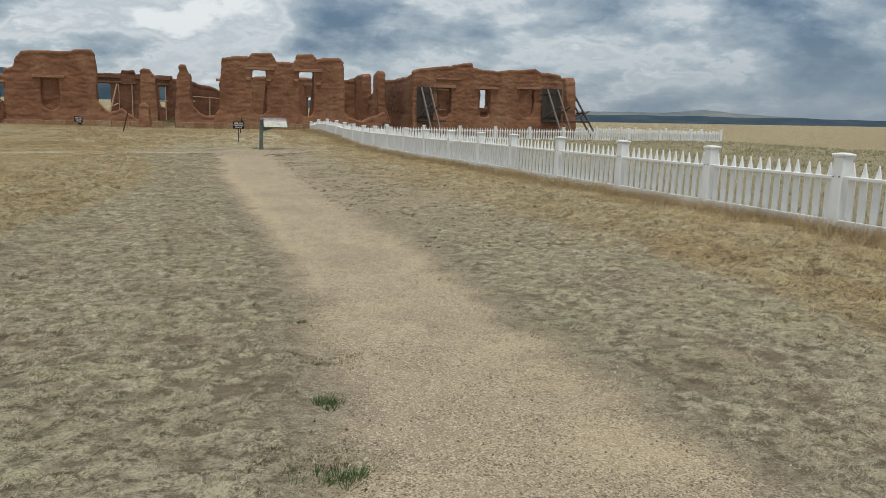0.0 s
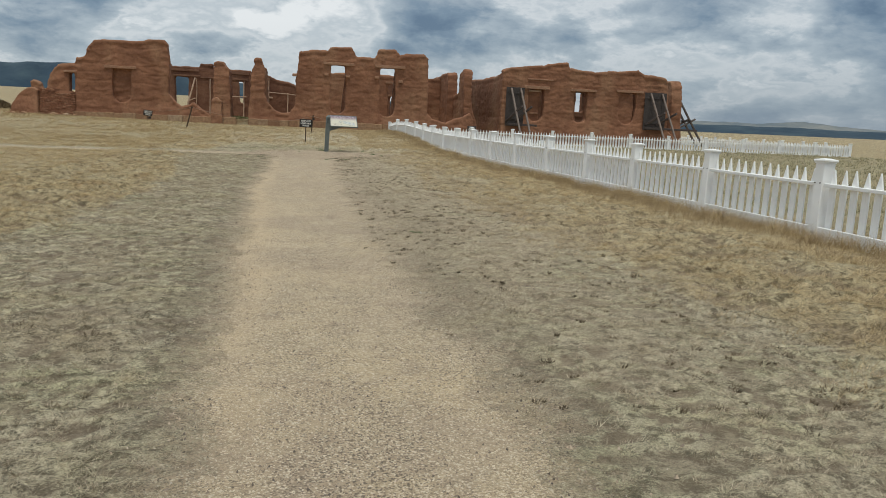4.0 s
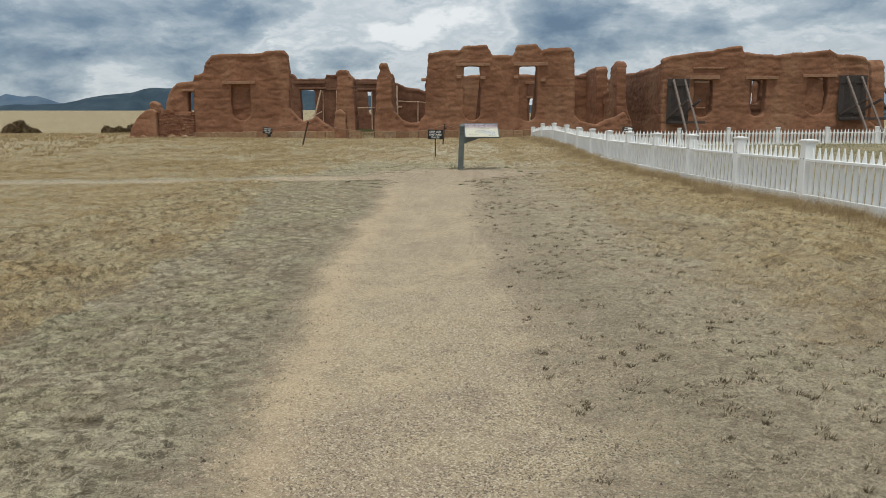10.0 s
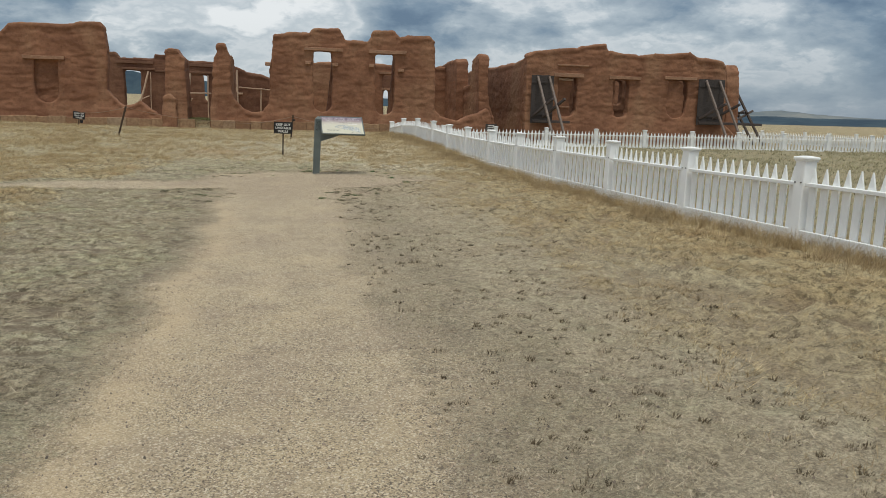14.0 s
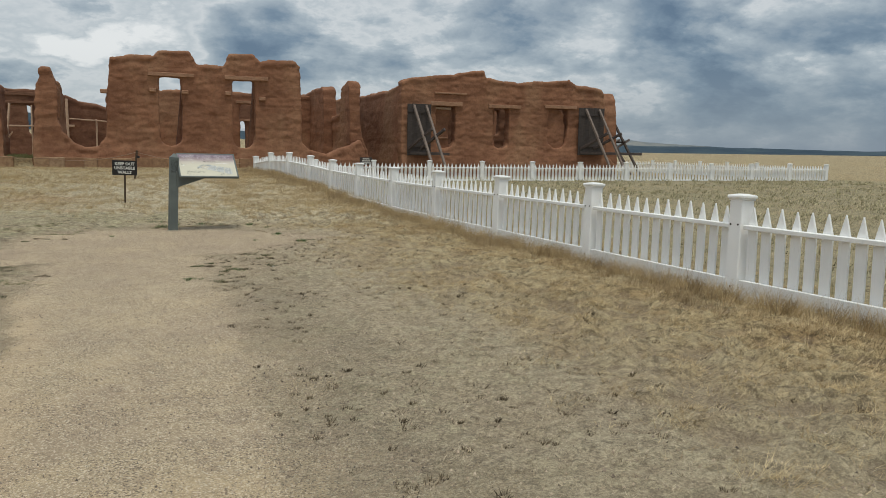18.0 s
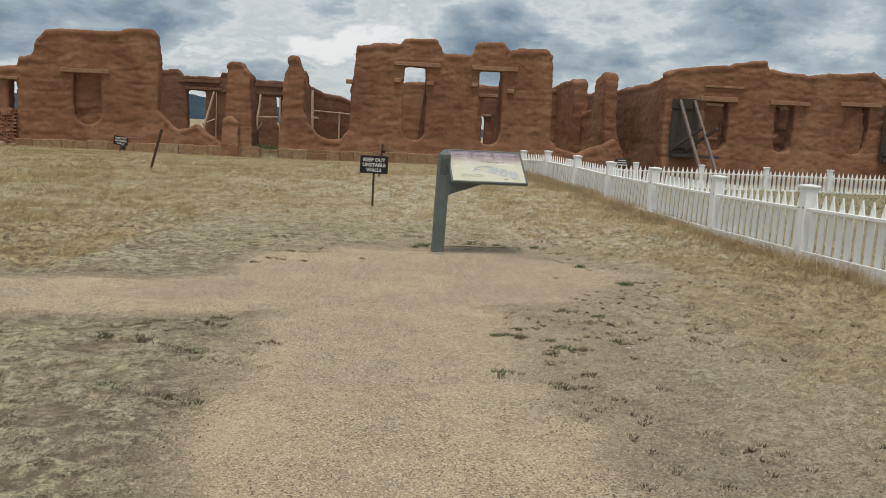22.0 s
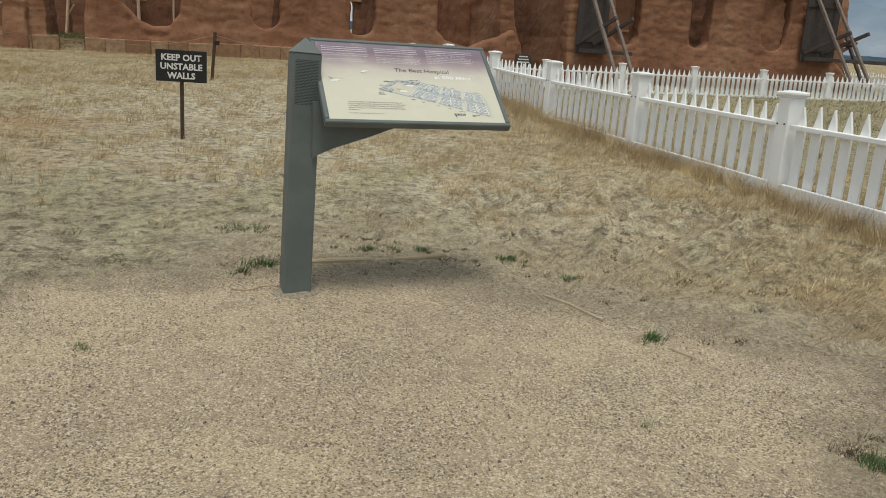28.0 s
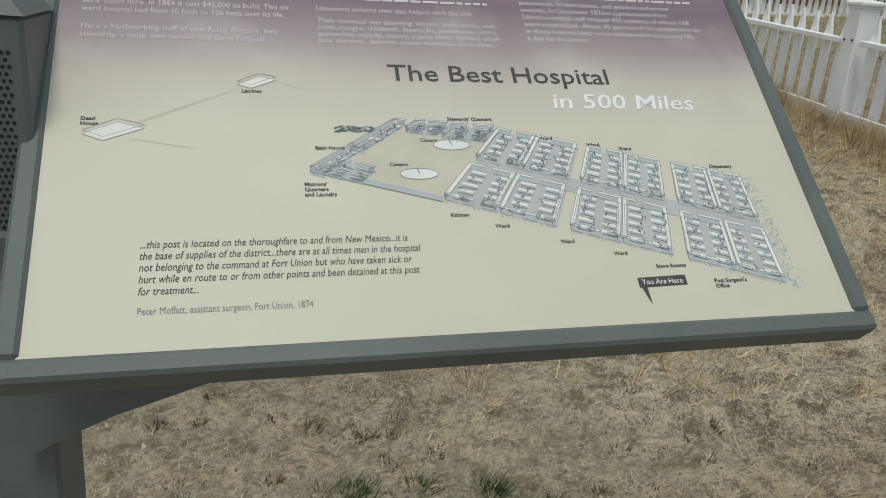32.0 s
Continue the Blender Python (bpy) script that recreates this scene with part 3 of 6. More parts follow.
def bare(x, y):
    """Scuffed patches of reddish earth behind the sign."""
    return np.exp(-((x + 1.1) / 1.0) ** 2 - ((y - 46.0) / 0.8) ** 2) + 0.8 * np.exp(-((x + 0.4) / 1.3) ** 2 - ((y - 42.7) / 0.8) ** 2)


def tall_grass(x, y):
    """0 on the mown strip, 1 in the tall straw."""
    left = smoothstep(-1.75, -2.75, x - 1.1 * smoothstep(8, 3, y) + 0.6 * np.sin(y * 0.23))
    right = smoothstep(3.4, 5.6, x + 0.9 * smoothstep(14, 26, y) + 0.4 * np.sin(y * 0.31 + 2))
    far = smoothstep(40.2, 44.5, y - 0.3 * np.abs(x - 2))
    t = np.maximum(np.maximum(left, right), far)
    return t * smoothstep(0.1, 1.2, path_edge(x, y))


def spread(lo, hi, step, reach, grow):
    mid = list(np.arange(lo, hi, step))
    out, s, v = [], step, hi
    while v < reach:
        out.append(v)
        s *= grow
        v += s
    inn, s, v = [], step, lo
    while v > -reach:
        s *= grow
        v -= s
        inn.append(v)
    return np.array(inn[::-1] + mid + out)


def build_ground():
    xs, ys = spread(-4.4, 6.8, 0.055, 4300, 1.1), spread(0, 42, 0.062, 4300, 1.1)
    X, Y = np.meshgrid(xs, ys)
    x, y = X.ravel(), Y.ravel()
    z = surface(x, y)
    co = np.stack([x, y, z], 1)
    nx, ny = len(xs), len(ys)
    k = (np.arange(ny - 1)[:, None] * nx + np.arange(nx - 1)[None, :]).ravel()
    quads = np.stack([k, k + 1, k + nx + 1, k + nx], 1)
    me = bpy.data.meshes.new("ground")
    me.from_pydata(co, [], quads)
    for name, vals in (("path", path_edge(x, y)), ("tall", tall_grass(x, y)), ("sand", sandy(x, y)), ("sparse", sparse(x, y)), ("tuft", 0.6 + (cushions(x, y) * (1 - 0.4 * tall_grass(x, y)) + 0.7 * tall_grass(x, y) * tussock_heads(x, y) - 0.6) * mown_reach(x, y)), ("bleach", bleached(x, y)), ("plot", smoothstep(0.0, 0.5, x - np.interp(y, [-3, 9.6, 25, 45, 61], [9.1, 8.6, 7.93, 7.15, 6.5])) * smoothstep(68, 66, y) * smoothstep(46, 42, x)), ("bare", bare(x, y))):
        me.attributes.new(name, "FLOAT", "POINT").data.foreach_set("value", vals.astype(np.float32))
    me.polygons.foreach_set("use_smooth", [True] * len(me.polygons))
    me.materials.append(GROUND)
    tagged(new("ground", me), "dry straw-coloured prairie with a pinkish gravel footpath across it", "ground", kind="structure")


build_ground()


def ridge(name, profile, dist, mat, label, depth=500):
    """A range of hills: crest heights as degrees over the horizon by bearing."""
    prof = np.array(profile, float)
    az = np.arange(prof[0, 0], prof[-1, 0] + 0.01, 0.35)
    el = np.interp(az, prof[:, 0], prof[:, 1])
    n = len(az)
    p = np.stack([az * 0.8, 0 * az, 0 * az], 1)
    el = el + (0.05 * lumps(p, (1, 1, 1), 7) + 0.03 * lumps(p, (3, 1, 1), 8)) * np.minimum(1, el)
    rows = []
    for frac, out in ((-0.35, -depth), (0.35, -0.55 * depth), (0.8, -0.18 * depth), (1.0, 0), (0.6, depth)):
        d = dist + out + 60 * lumps(np.stack([az, 0 * az + frac * 9, 0 * az], 1), (1.3, 1, 1), 9)
        crest = dist * np.tan(np.radians(el)) + 1.5
        rows.append(np.stack([d * np.sin(np.radians(az)), d * np.cos(np.radians(az)), frac * crest * (1 + 0.1 * lumps(p, (2, 1, 1), int(frac * 10) + 20) * (frac not in (1.0,)))], 1))
    co = np.concatenate(rows)
    faces = [(r * n + i, r * n + i + 1, (r + 1) * n + i + 1, (r + 1) * n + i) for r in range(len(rows) - 1) for i in range(n - 1)]
    me = bpy.data.meshes.new(name)
    me.from_pydata(co, [], faces)
    me.polygons.foreach_set("use_smooth", [True] * len(faces))
    me.materials.append(mat)
    return tagged(new(name, me), label, "hills", kind="structure")


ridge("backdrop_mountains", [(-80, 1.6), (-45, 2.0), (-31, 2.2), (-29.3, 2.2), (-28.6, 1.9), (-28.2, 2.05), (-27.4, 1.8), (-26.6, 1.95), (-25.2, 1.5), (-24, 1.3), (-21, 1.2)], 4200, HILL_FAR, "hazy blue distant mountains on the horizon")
ridge("backdrop_ridge", [(-60, 1.35), (-35, 1.35), (-27, 1.35), (-24.8, 1.48), (-23.4, 1.8), (-21.7, 2.1), (-19.9, 2.4), (-17, 2.6), (-13, 2.75), (-11, 2.5), (-8, 2.2), (-5, 1.95), (0, 1.6), (6, 1.25), (12, 0.9), (20, 0.7), (26, 0.6)], 3600, HILL_WOOD, "dark wooded ridge beyond the plain, blued by painted haze")
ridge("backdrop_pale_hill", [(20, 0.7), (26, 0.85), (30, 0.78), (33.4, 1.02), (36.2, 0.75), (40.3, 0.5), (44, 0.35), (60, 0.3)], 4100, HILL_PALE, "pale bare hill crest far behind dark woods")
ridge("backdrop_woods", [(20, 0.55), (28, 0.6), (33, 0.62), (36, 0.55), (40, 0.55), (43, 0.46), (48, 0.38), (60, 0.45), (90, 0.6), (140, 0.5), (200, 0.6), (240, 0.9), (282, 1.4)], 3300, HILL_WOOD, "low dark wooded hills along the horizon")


# ---- adobe ruin ----
FRONT = 67.35


def mud_wall(name, outline, y0, thick, label, holes=(), mat=None, along="x", voxel=0.065, lump=0.036, seed=1, smooth=2, flare=0.12, waist=(), cap=0.028):
    """A weathered mud-brick wall: outline in metres along the wall and up, worn in ledges under its top.

    waist: rows (height, shift, breadth) that bend the free end of a cross wall."""
    tmp = new("shape", bpy.data.meshes.new("shape"))
    bm = sheet(outline, thick, (0, y0, 0), holes)
    bm.to_mesh(tmp.data)
    bm.free()
    mod = tmp.modifiers.new("remesh", "REMESH")
    mod.mode, mod.voxel_size = "VOXEL", voxel
    mod = tmp.modifiers.new("smooth", "SMOOTH")
    mod.iterations, mod.factor = smooth, 0.5
    me = bpy.data.meshes.new_from_object(tmp.evaluated_get(bpy.context.evaluated_depsgraph_get()))
    bpy.data.objects.remove(tmp)
    me.name = name
    n = len(me.vertices)
    co, no = np.empty(n * 3, np.float32), np.empty(n * 3, np.float32)
    me.vertices.foreach_get("co", co)
    me.vertex_normals.foreach_get("vector", no)
    co, no = co.reshape(-1, 3).astype(float), no.reshape(-1, 3).astype(float)
    # height of the wall's top over each stretch of its length
    u0 = co[:, 0].min()
    cell = ((co[:, 0] - u0) / 0.25).astype(int)
    tops = np.zeros(cell.max() + 1)
    np.maximum.at(tops, cell, co[:, 2])
    under = tops[cell] - co[:, 2]
    wavy = under + 0.10 * lumps(co, (0.7, 0.7, 0.3), seed + 5)
    side = 1 - np.abs(no[:, 2])
    push = lump * (0.8 * lumps(co, (0.7, 0.7, 1.0), seed) + 0.6 * lumps(co, (0.9, 0.9, 3.4), seed + 1) + 0.55 * lumps(co, (2.6, 2.6, 5), seed + 2) + 0.4 * lumps(co, (6, 6, 8), seed + 3))
    # ledges left where courses have washed out
    ledge = np.abs(lumps(co, (0.35, 0.35, 1.7), seed + 6))
    push -= lump * 0.6 * smoothstep(0.10, 0.0, ledge) * side
    push += cap * side * (smoothstep(0.30, 0.20, wavy) - 0.8 * smoothstep(0.28, 0.36, wavy) * smoothstep(0.62, 0.42, wavy))
    co += no * push[:, None]
    # crumbled top edge
    crumb = smoothstep(0.18, 0.0, under) * (np.round(1.6 * lumps(co, (1.3, 1.3, 0.2), seed + 7)) * 0.04 + 0.012 * lumps(co, (6, 6, 1), seed + 8))
    co[:, 2] += crumb
    low = smoothstep(2.1, 0.8, co[:, 2])
    co[:, 1] += np.where(co[:, 1] < y0 + thick / 2, -1, 1) * flare * low
    if waist:
        w = np.array(waist)
        end = smoothstep(outline[0][0] + 3.2, outline[0][0] + 1.6, co[:, 0])
        mid = y0 + thick / 2
        slim = 1 + end * (np.interp(co[:, 2], w[:, 0], w[:, 2]) - 1)
        co[:, 1] = mid + (co[:, 1] - mid) * slim - end * np.interp(co[:, 2], w[:, 0], w[:, 1])
    if along == "y":
        co = np.stack([-co[:, 1], co[:, 0], co[:, 2]], 1)
    me.vertices.foreach_set("co", co.astype(np.float32).ravel())
    me.polygons.foreach_set("use_smooth", [True] * len(me.polygons))
    me.materials.clear()
    me.materials.append(mat or ADOBE)
    return tagged(new(name, me), label, "wall", kind="structure")


def gap(x0, x1, head, sill, lean=0.0):
    """A tall window worn round at its sill."""
    r = (x1 - x0) / 2
    pts = [(x0, head), (x0 - 0.03, (head + sill) / 2)]
    for a in range(0, 181, 20):
        pts.append((x0 + r - r * math.cos(radians(a)) + lean * (a / 180), sill + r * 0.85 - r * 0.85 * math.sin(radians(a))))
    return pts + [(x1 + 0.03, (head + sill) / 2), (x1, head)]


left = mud_wall("wall_front_left", [(-18.45, 0.2), (-18.42, 3.0), (-18.2, 3.14), (-17.85, 2.95), (-17.6, 2.45), (-17.35, 2.5), (-17.12, 3.5), (-16.78, 4.05), (-16.4, 4.3), (-15.45, 4.4), (-15.3, 4.8), (-14.72, 4.94), (-14.5, 5.6), (-14.05, 6.08), (-12.9, 6.22), (-10.7, 6.27), (-10.4, 6.38), (-9.3, 6.38), (-9.05, 6.05), (-8.93, 4.9), (-9.0, 2.6), (-8.5, 1.95), (-8.15, 1.7), (-7.55, 1.85), (-7.3, 2.05), (-6.8, 1.66), (-6.0, 1.1), (-5.9, 0.2)],
                FRONT, 0.75, "tall weathered red-brown adobe wall with a blocked window", [gap(-12.85, -11.62, 4.22, 1.8), [(-15.8, 3.74), (-15.8, 2.4), (-15.46, 2.35), (-15.44, 3.74)]], seed=11)
mud_wall("wall_end_mound", [(-19.7, 0.4), (-19.55, 1.3), (-19.25, 1.85), (-18.9, 2.25), (-18.5, 2.55), (-18.1, 2.6), (-17.85, 2.4), (-17.75, 0.4)], FRONT - 0.45, 0.95, "slumped mound of washed mud at a broken wall end", seed=13, flare=0.2, cap=0)
middle = mud_wall("wall_front_middle", [(-3.4, 0.2), (-3.3, 2.1), (-3.14, 3.9), (-3.1, 4.6), (-2.96, 4.85), (-2.93, 5.4), (-2.8, 5.52), (-2.42, 5.52), (-2.36, 5.15), (-2.2, 4.9), (-2.1, 4.4), (-2.15, 2.9), (-1.9, 2.25), (-1.45, 1.75), (-0.95, 1.55), (-0.3, 1.6), (0.02, 2.1), (0.13, 3.0), (0.1, 4.1), (0.28, 5.6), (0.38, 6.13), (1.45, 6.34), (2.45, 6.28), (2.7, 6.58), (4.22, 6.64), (4.6, 5.94), (6.0, 5.94), (6.25, 6.6), (7.5, 6.7), (7.85, 6.28), (8.3, 6.36), (9.75, 6.46), (10.05, 6.1), (10.12, 3.2), (10.12, 2.0), (10.45, 1.62), (11.6, 1.36), (12.15, 1.6), (13.0, 1.9), (13.45, 2.2), (13.75, 1.6), (13.75, -0.2)],
                FRONT, 0.75, "weathered adobe wall with a stepped top and two open windows", [gap(2.68, 3.78, 5.26, 1.68), gap(6.4, 7.55, 5.26, 1.63)], seed=21)
right = mud_wall("wall_front_right", [(15.9, -0.2), (15.95, 5.6), (16.5, 5.86), (17.9, 6.03), (19.3, 6.1), (19.65, 6.28), (21.1, 6.46), (21.28, 6.02), (23.4, 5.8), (24.8, 5.97), (27.0, 6.12), (27.5, 5.86), (29.35, 5.62), (29.6, 5.3), (29.75, 3.5), (29.8, 1.5), (30.5, 0.9), (30.7, -0.2)],
                FRONT, 0.75, "long weathered adobe wall shored with braced panels", [gap(18.08, 19.3, 4.28, 1.78), gap(21.82, 22.85, 4.25, 1.84), gap(25.6, 26.95, 4.36, 1.88, -0.1)], seed=31)
pillar = mud_wall("wall_pillar", [(-6.0, 0.2), (-5.9, 1.2), (-5.84, 3.7), (-5.84, 4.95), (-5.66, 5.12), (-5.2, 5.08), (-5.02, 4.82), (-4.74, 4.55), (-4.66, 3.0), (-4.6, 1.5), (-4.55, 0.2)], FRONT + 0.05, 2.1, "worn adobe pillar beside a doorway gap", seed=41)
mud_wall("wall_stub", [(-6.0, 0.4), (-5.96, 1.6), (-5.88, 2.35), (-5.55, 2.5), (-5.25, 2.2), (-5.15, 0.4)], FRONT - 0.35, 0.45, "low rounded adobe stub in front of a pillar", seed=43)
mud_wall("wall_cross_doorway", [(67.9, 0.2), (67.9, 4.85), (69.0, 4.75), (70.4, 4.3), (71.5, 3.2), (72.5, 1.2), (72.5, 0.2)], 2.05, 0.55, "eroded cross wall beside the doorway gap", along="y", seed=46, voxel=0.1)
mud_wall("wall_far_doorway", [(-9.5, 0.2), (-9.5, 5.2), (-7.5, 5.1), (-6.1, 5.05), (-6.0, 2.5), (-5.2, 2.3), (-4.4, 2.2), (-4.4, 0.2)], 92, 0.6, "far wall seen through a doorway, shade put in its colour", mat=ADOBE_SHADED, seed=56, voxel=0.12)
mud_wall("wall_cross_right", [(72.0, -0.2), (72.0, 4.7), (72.1, 5.3), (72.6, 5.5), (76, 5.38), (83, 5.3), (83, -0.2)], -13.2, 0.8, "adobe cross wall behind a free standing pillar", along="y", seed=47, voxel=0.1, lump=0.035)
mud_wall("wall_pillar", [(68.15, -0.2), (68.1, 5.0), (68.35, 5.5), (69.0, 5.62), (69.7, 5.3), (70.1, 4.6), (70.35, 3.75), (72.3, 3.6), (72.3, -0.2)], -13.7, 0.78, "free standing worn adobe pillar with a rounded head", along="y", seed=44, waist=((0, 0.25, 1.3), (1.6, 0.3, 1.25), (2.4, 0.12, 1.0), (3.6, 0.04, 0.75), (4.6, 0.0, 0.85), (5.2, 0.06, 1.0), (5.6, 0.08, 0.7)))
mud_wall("wall_side_right", [(67.9, -0.2), (67.9, 5.45), (70, 5.3), (75, 5.25), (82, 5.4), (86, 5.3), (86, -0.2)], -16.65, 0.7, "side wall of the shored ruin, in shade", along="y", seed=48, voxel=0.1, lump=0.03)
mud_wall("wall_end_right", [(69.1, -0.2), (69.15, 1.3), (69.25, 3.6), (69.35, 4.3), (69.55, 5.2), (69.9, 5.66), (73, 5.6), (76, 5.0), (79, 3.2), (80, -0.2)], -31.85, 0.95, "broken end wall of the shored ruin", along="y", seed=49, voxel=0.1)
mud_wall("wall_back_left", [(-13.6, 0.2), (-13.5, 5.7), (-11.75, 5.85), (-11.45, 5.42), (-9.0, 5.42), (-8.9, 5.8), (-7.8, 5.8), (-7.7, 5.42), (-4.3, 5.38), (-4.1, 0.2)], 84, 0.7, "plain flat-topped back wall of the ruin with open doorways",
         [[(-11.15, 4.5), (-11.1, 1.2), (-10.0, 1.2), (-9.95, 4.5)], [(-6.45, 4.3), (-6.4, 0.7), (-5.0, 0.7), (-4.98, 4.3)]], mat=ADOBE_SHADED, seed=51, voxel=0.1, lump=0.03)
mud_wall("wall_back_low", [(-4.1, 0.2), (-4.1, 4.9), (-2.7, 4.88), (-1.85, 4.5), (-0.8, 4.38), (-0.3, 4.15), (0.3, 3.7), (0.6, 0.2)], 80, 0.7, "broken low back wall", mat=ADOBE_SHADED, seed=52, voxel=0.1)
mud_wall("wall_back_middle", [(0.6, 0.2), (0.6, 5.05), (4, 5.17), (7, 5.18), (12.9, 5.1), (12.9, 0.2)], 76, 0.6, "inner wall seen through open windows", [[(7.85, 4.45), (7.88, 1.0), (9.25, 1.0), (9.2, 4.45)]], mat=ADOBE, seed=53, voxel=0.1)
mud_wall("wall_back_far", [(4.5, 0.2), (4.5, 5.2), (9, 5.3), (12.9, 5.2), (12.9, 0.2)], 84, 0.5, "farther inner wall with a narrow doorway", [[(8.84, 3.62), (8.84, 1.2), (9.24, 1.2), (9.22, 3.62)]], mat=ADOBE_SHADED, seed=57, voxel=0.1)
mud_wall("wall_back_right", [(16.6, -0.2), (16.6, 4.9), (20, 4.75), (24, 4.9), (29, 4.8), (29, -0.2)], 70.2, 0.6, "inner wall behind the shored front with an open window", [[(22.35, 4.3), (22.35, 2.75), (23.5, 2.72), (23.55, 4.3)]], mat=ADOBE_SHADED, seed=54, voxel=0.1)
mud_wall("wall_far_right", [(25.35, -0.2), (25.35, 4.9), (29, 4.8), (31.4, 4.9), (31.4, -0.2)], 76, 0.6, "farther inner wall of the shored ruin", seed=58, voxel=0.12)
mud_wall("wall_cross_left", [(68, 0.2), (68, 4.4), (74, 4.2), (78, 3), (80, 0.2)], 12.6, 0.6, "cross wall behind the tall block", mat=ADOBE_SHADED, along="y", seed=55, voxel=0.12)
# darkened strips added as the worn reveals' shade; blocked and half blocked windows
mud_wall("wall_window_reveal", [(3.46, 1.5), (3.58, 2.6), (3.74, 4.2), (3.8, 5.3), (4.05, 5.3), (4.05, 1.5)], FRONT + 0.55, 0.6, "dark mud strip standing in for a shaded window reveal", mat=ADOBE_SHADED, seed=65, lump=0.02, cap=0, flare=0)
mud_wall("wall_window_reveal", [(7.22, 1.5), (7.34, 2.6), (7.5, 4.2), (7.58, 5.3), (7.85, 5.3), (7.85, 1.5)], FRONT + 0.55, 0.6, "dark mud strip standing in for a shaded window reveal", mat=ADOBE_SHADED, seed=66, lump=0.02, cap=0, flare=0)
mud_wall("wall_window_blocking", [(-13.1, 1.5), (-13.1, 4.4), (-11.4, 4.4), (-11.4, 1.5)], FRONT + 0.3, 0.3, "rough mud infill blocking a window", seed=61, lump=0.06, flare=0)
mud_wall("wall_window_blocking", [(25.3, 1.5), (25.3, 4.5), (26.2, 4.45), (26.72, 4.1), (26.86, 3.2), (26.8, 2.5), (26.6, 1.5)], FRONT + 0.14, 0.3, "rough mud infill half blocking a window", seed=62, lump=0.04, flare=0)
mud_wall("wall_window_blocking", [(17.8, 1.4), (17.8, 4.5), (19.08, 4.4), (19.08, 3.4), (19.0, 3.35), (19.0, 2.2), (19.2, 1.4)], FRONT + 0.34, 0.25, "mud infill stepped inside a window", seed=63, lump=0.012, cap=0, flare=0)


mud_wall("wall_window_blocking", [(21.6, 1.6), (21.6, 4.3), (22.02, 4.3), (22.05, 3.6), (21.98, 2.6), (22.1, 1.7)], FRONT + 0.3, 0.3, "narrow mud infill at one side of a window", seed=64, lump=0.015, cap=0, flare=0)


def lintel(wall, x0, x1, z, h, proud=0.13, mat=None, y=FRONT, name="lintel"):
    bm = block(x1 - x0, 0.28, h, 0.015, ((x0 + x1) / 2, y - proud + 0.14, z))
    bmesh.ops.subdivide_edges(bm, edges=[e for e in bm.edges if e.calc_length() > 0.8], cuts=5)
    for v in bm.verts:
        v.co.z += 0.02 * noise.noise(v.co * 1.4)
        v.co.y += 0.015 * noise.noise(v.co * 2.4 + Vector((3, 0, 0)))
    return part(name, bm, mat or LINTEL, wall, "weathered grey-brown wooden lintel")


lintel(left, -13.43, -11.22, 4.2, 0.19)
lintel(left, -16.15, -15.3, 3.75, 0.14)
lintel(middle, 2.13, 4.42, 5.27, 0.19)
lintel(middle, 5.98, 8.27, 5.25, 0.21)
lintel(right, 17.72, 19.7, 4.28, 0.24)
lintel(right, 17.95, 20.0, 4.97, 0.1, 0.10)
lintel(right, 18.12, 19.12, 4.08, 0.14, -0.22, PALE_WOOD, name="plank")
lintel(right, 18.3, 18.95, 2.36, 0.1, -0.24, name="ledge")
lintel(right, 21.45, 23.6, 4.26, 0.2)
lintel(right, 25.25, 27.5, 4.36, 0.2)
for wall, x, z in ((middle, 2.35, 4.45), (middle, 3.95, 4.4), (middle, 6.15, 4.42), (middle, 0.02, 4.3), (middle, 7.95, 4.2)):
    part("beam_stub", block(0.34, 0.4, 0.2, 0.03, (x, FRONT + 0.06, z)), LINTEL, wall, "sawn wooden block set in the wall")

back = bpy.data.objects["wall_back_left"]
for x0, x1, z, h in ((-11.7, -9.0, 5.02, 0.2), (-11.3, -8.9, 4.55, 0.16), (-8.9, -7.6, 4.45, 0.14), (-7.6, -4.5, 4.95, 0.22), (-6.7, -4.6, 4.42, 0.16)):
    lintel(back, x0, x1, z, h, 0.10, OLD_BEAM, y=84)
low = bpy.data.objects["wall_back_middle"]
lintel(low, 7.6, 9.5, 4.47, 0.18, 0.12, y=76)
lintel(bpy.data.objects["wall_back_far"], 8.5, 9.7, 3.62, 0.16, 0.12, y=84)

# stone foundation course under the front walls
base = thing("foundation", pose(0, FRONT - 0.16, 0), "low course of squared tan sandstone blocks under the adobe", "foundation", kind="structure")
stones = []
for k in range(5):
    bm = block(1, 0.34, 0.5, 0.02)
    bmesh.ops.subdivide_edges(bm, edges=[e for e in bm.edges if e.calc_length() > 0.7], cuts=2)
    for v in bm.verts:
        v.co += 0.018 * noise.noise_vector(v.co * 2.3 + Vector((k * 7, 0, 0)))
    me = bpy.data.meshes.new("stone")
    bm.to_mesh(me)
    bm.free()
    me.materials.append(STONE)
    stones.append(me)
rng = random.Random(5)
for x0, x1, row in ((-15.5, -4.9, 0), (-3.3, 9.6, 0)):
    x = x0
    while x < x1:
        w = rng.uniform(0.5, 1.05)
        top = 1.07 - 0.05 * rng.random()
        low = gz(x, FRONT) - 0.12
        shared("stone", rng.choice(stones), base, Matrix.Translation((x + w / 2, rng.uniform(-0.03, 0.02), low)) @ Matrix.Diagonal((w - 0.009, 1, (top - low) / 0.5, 1)))
        x += w

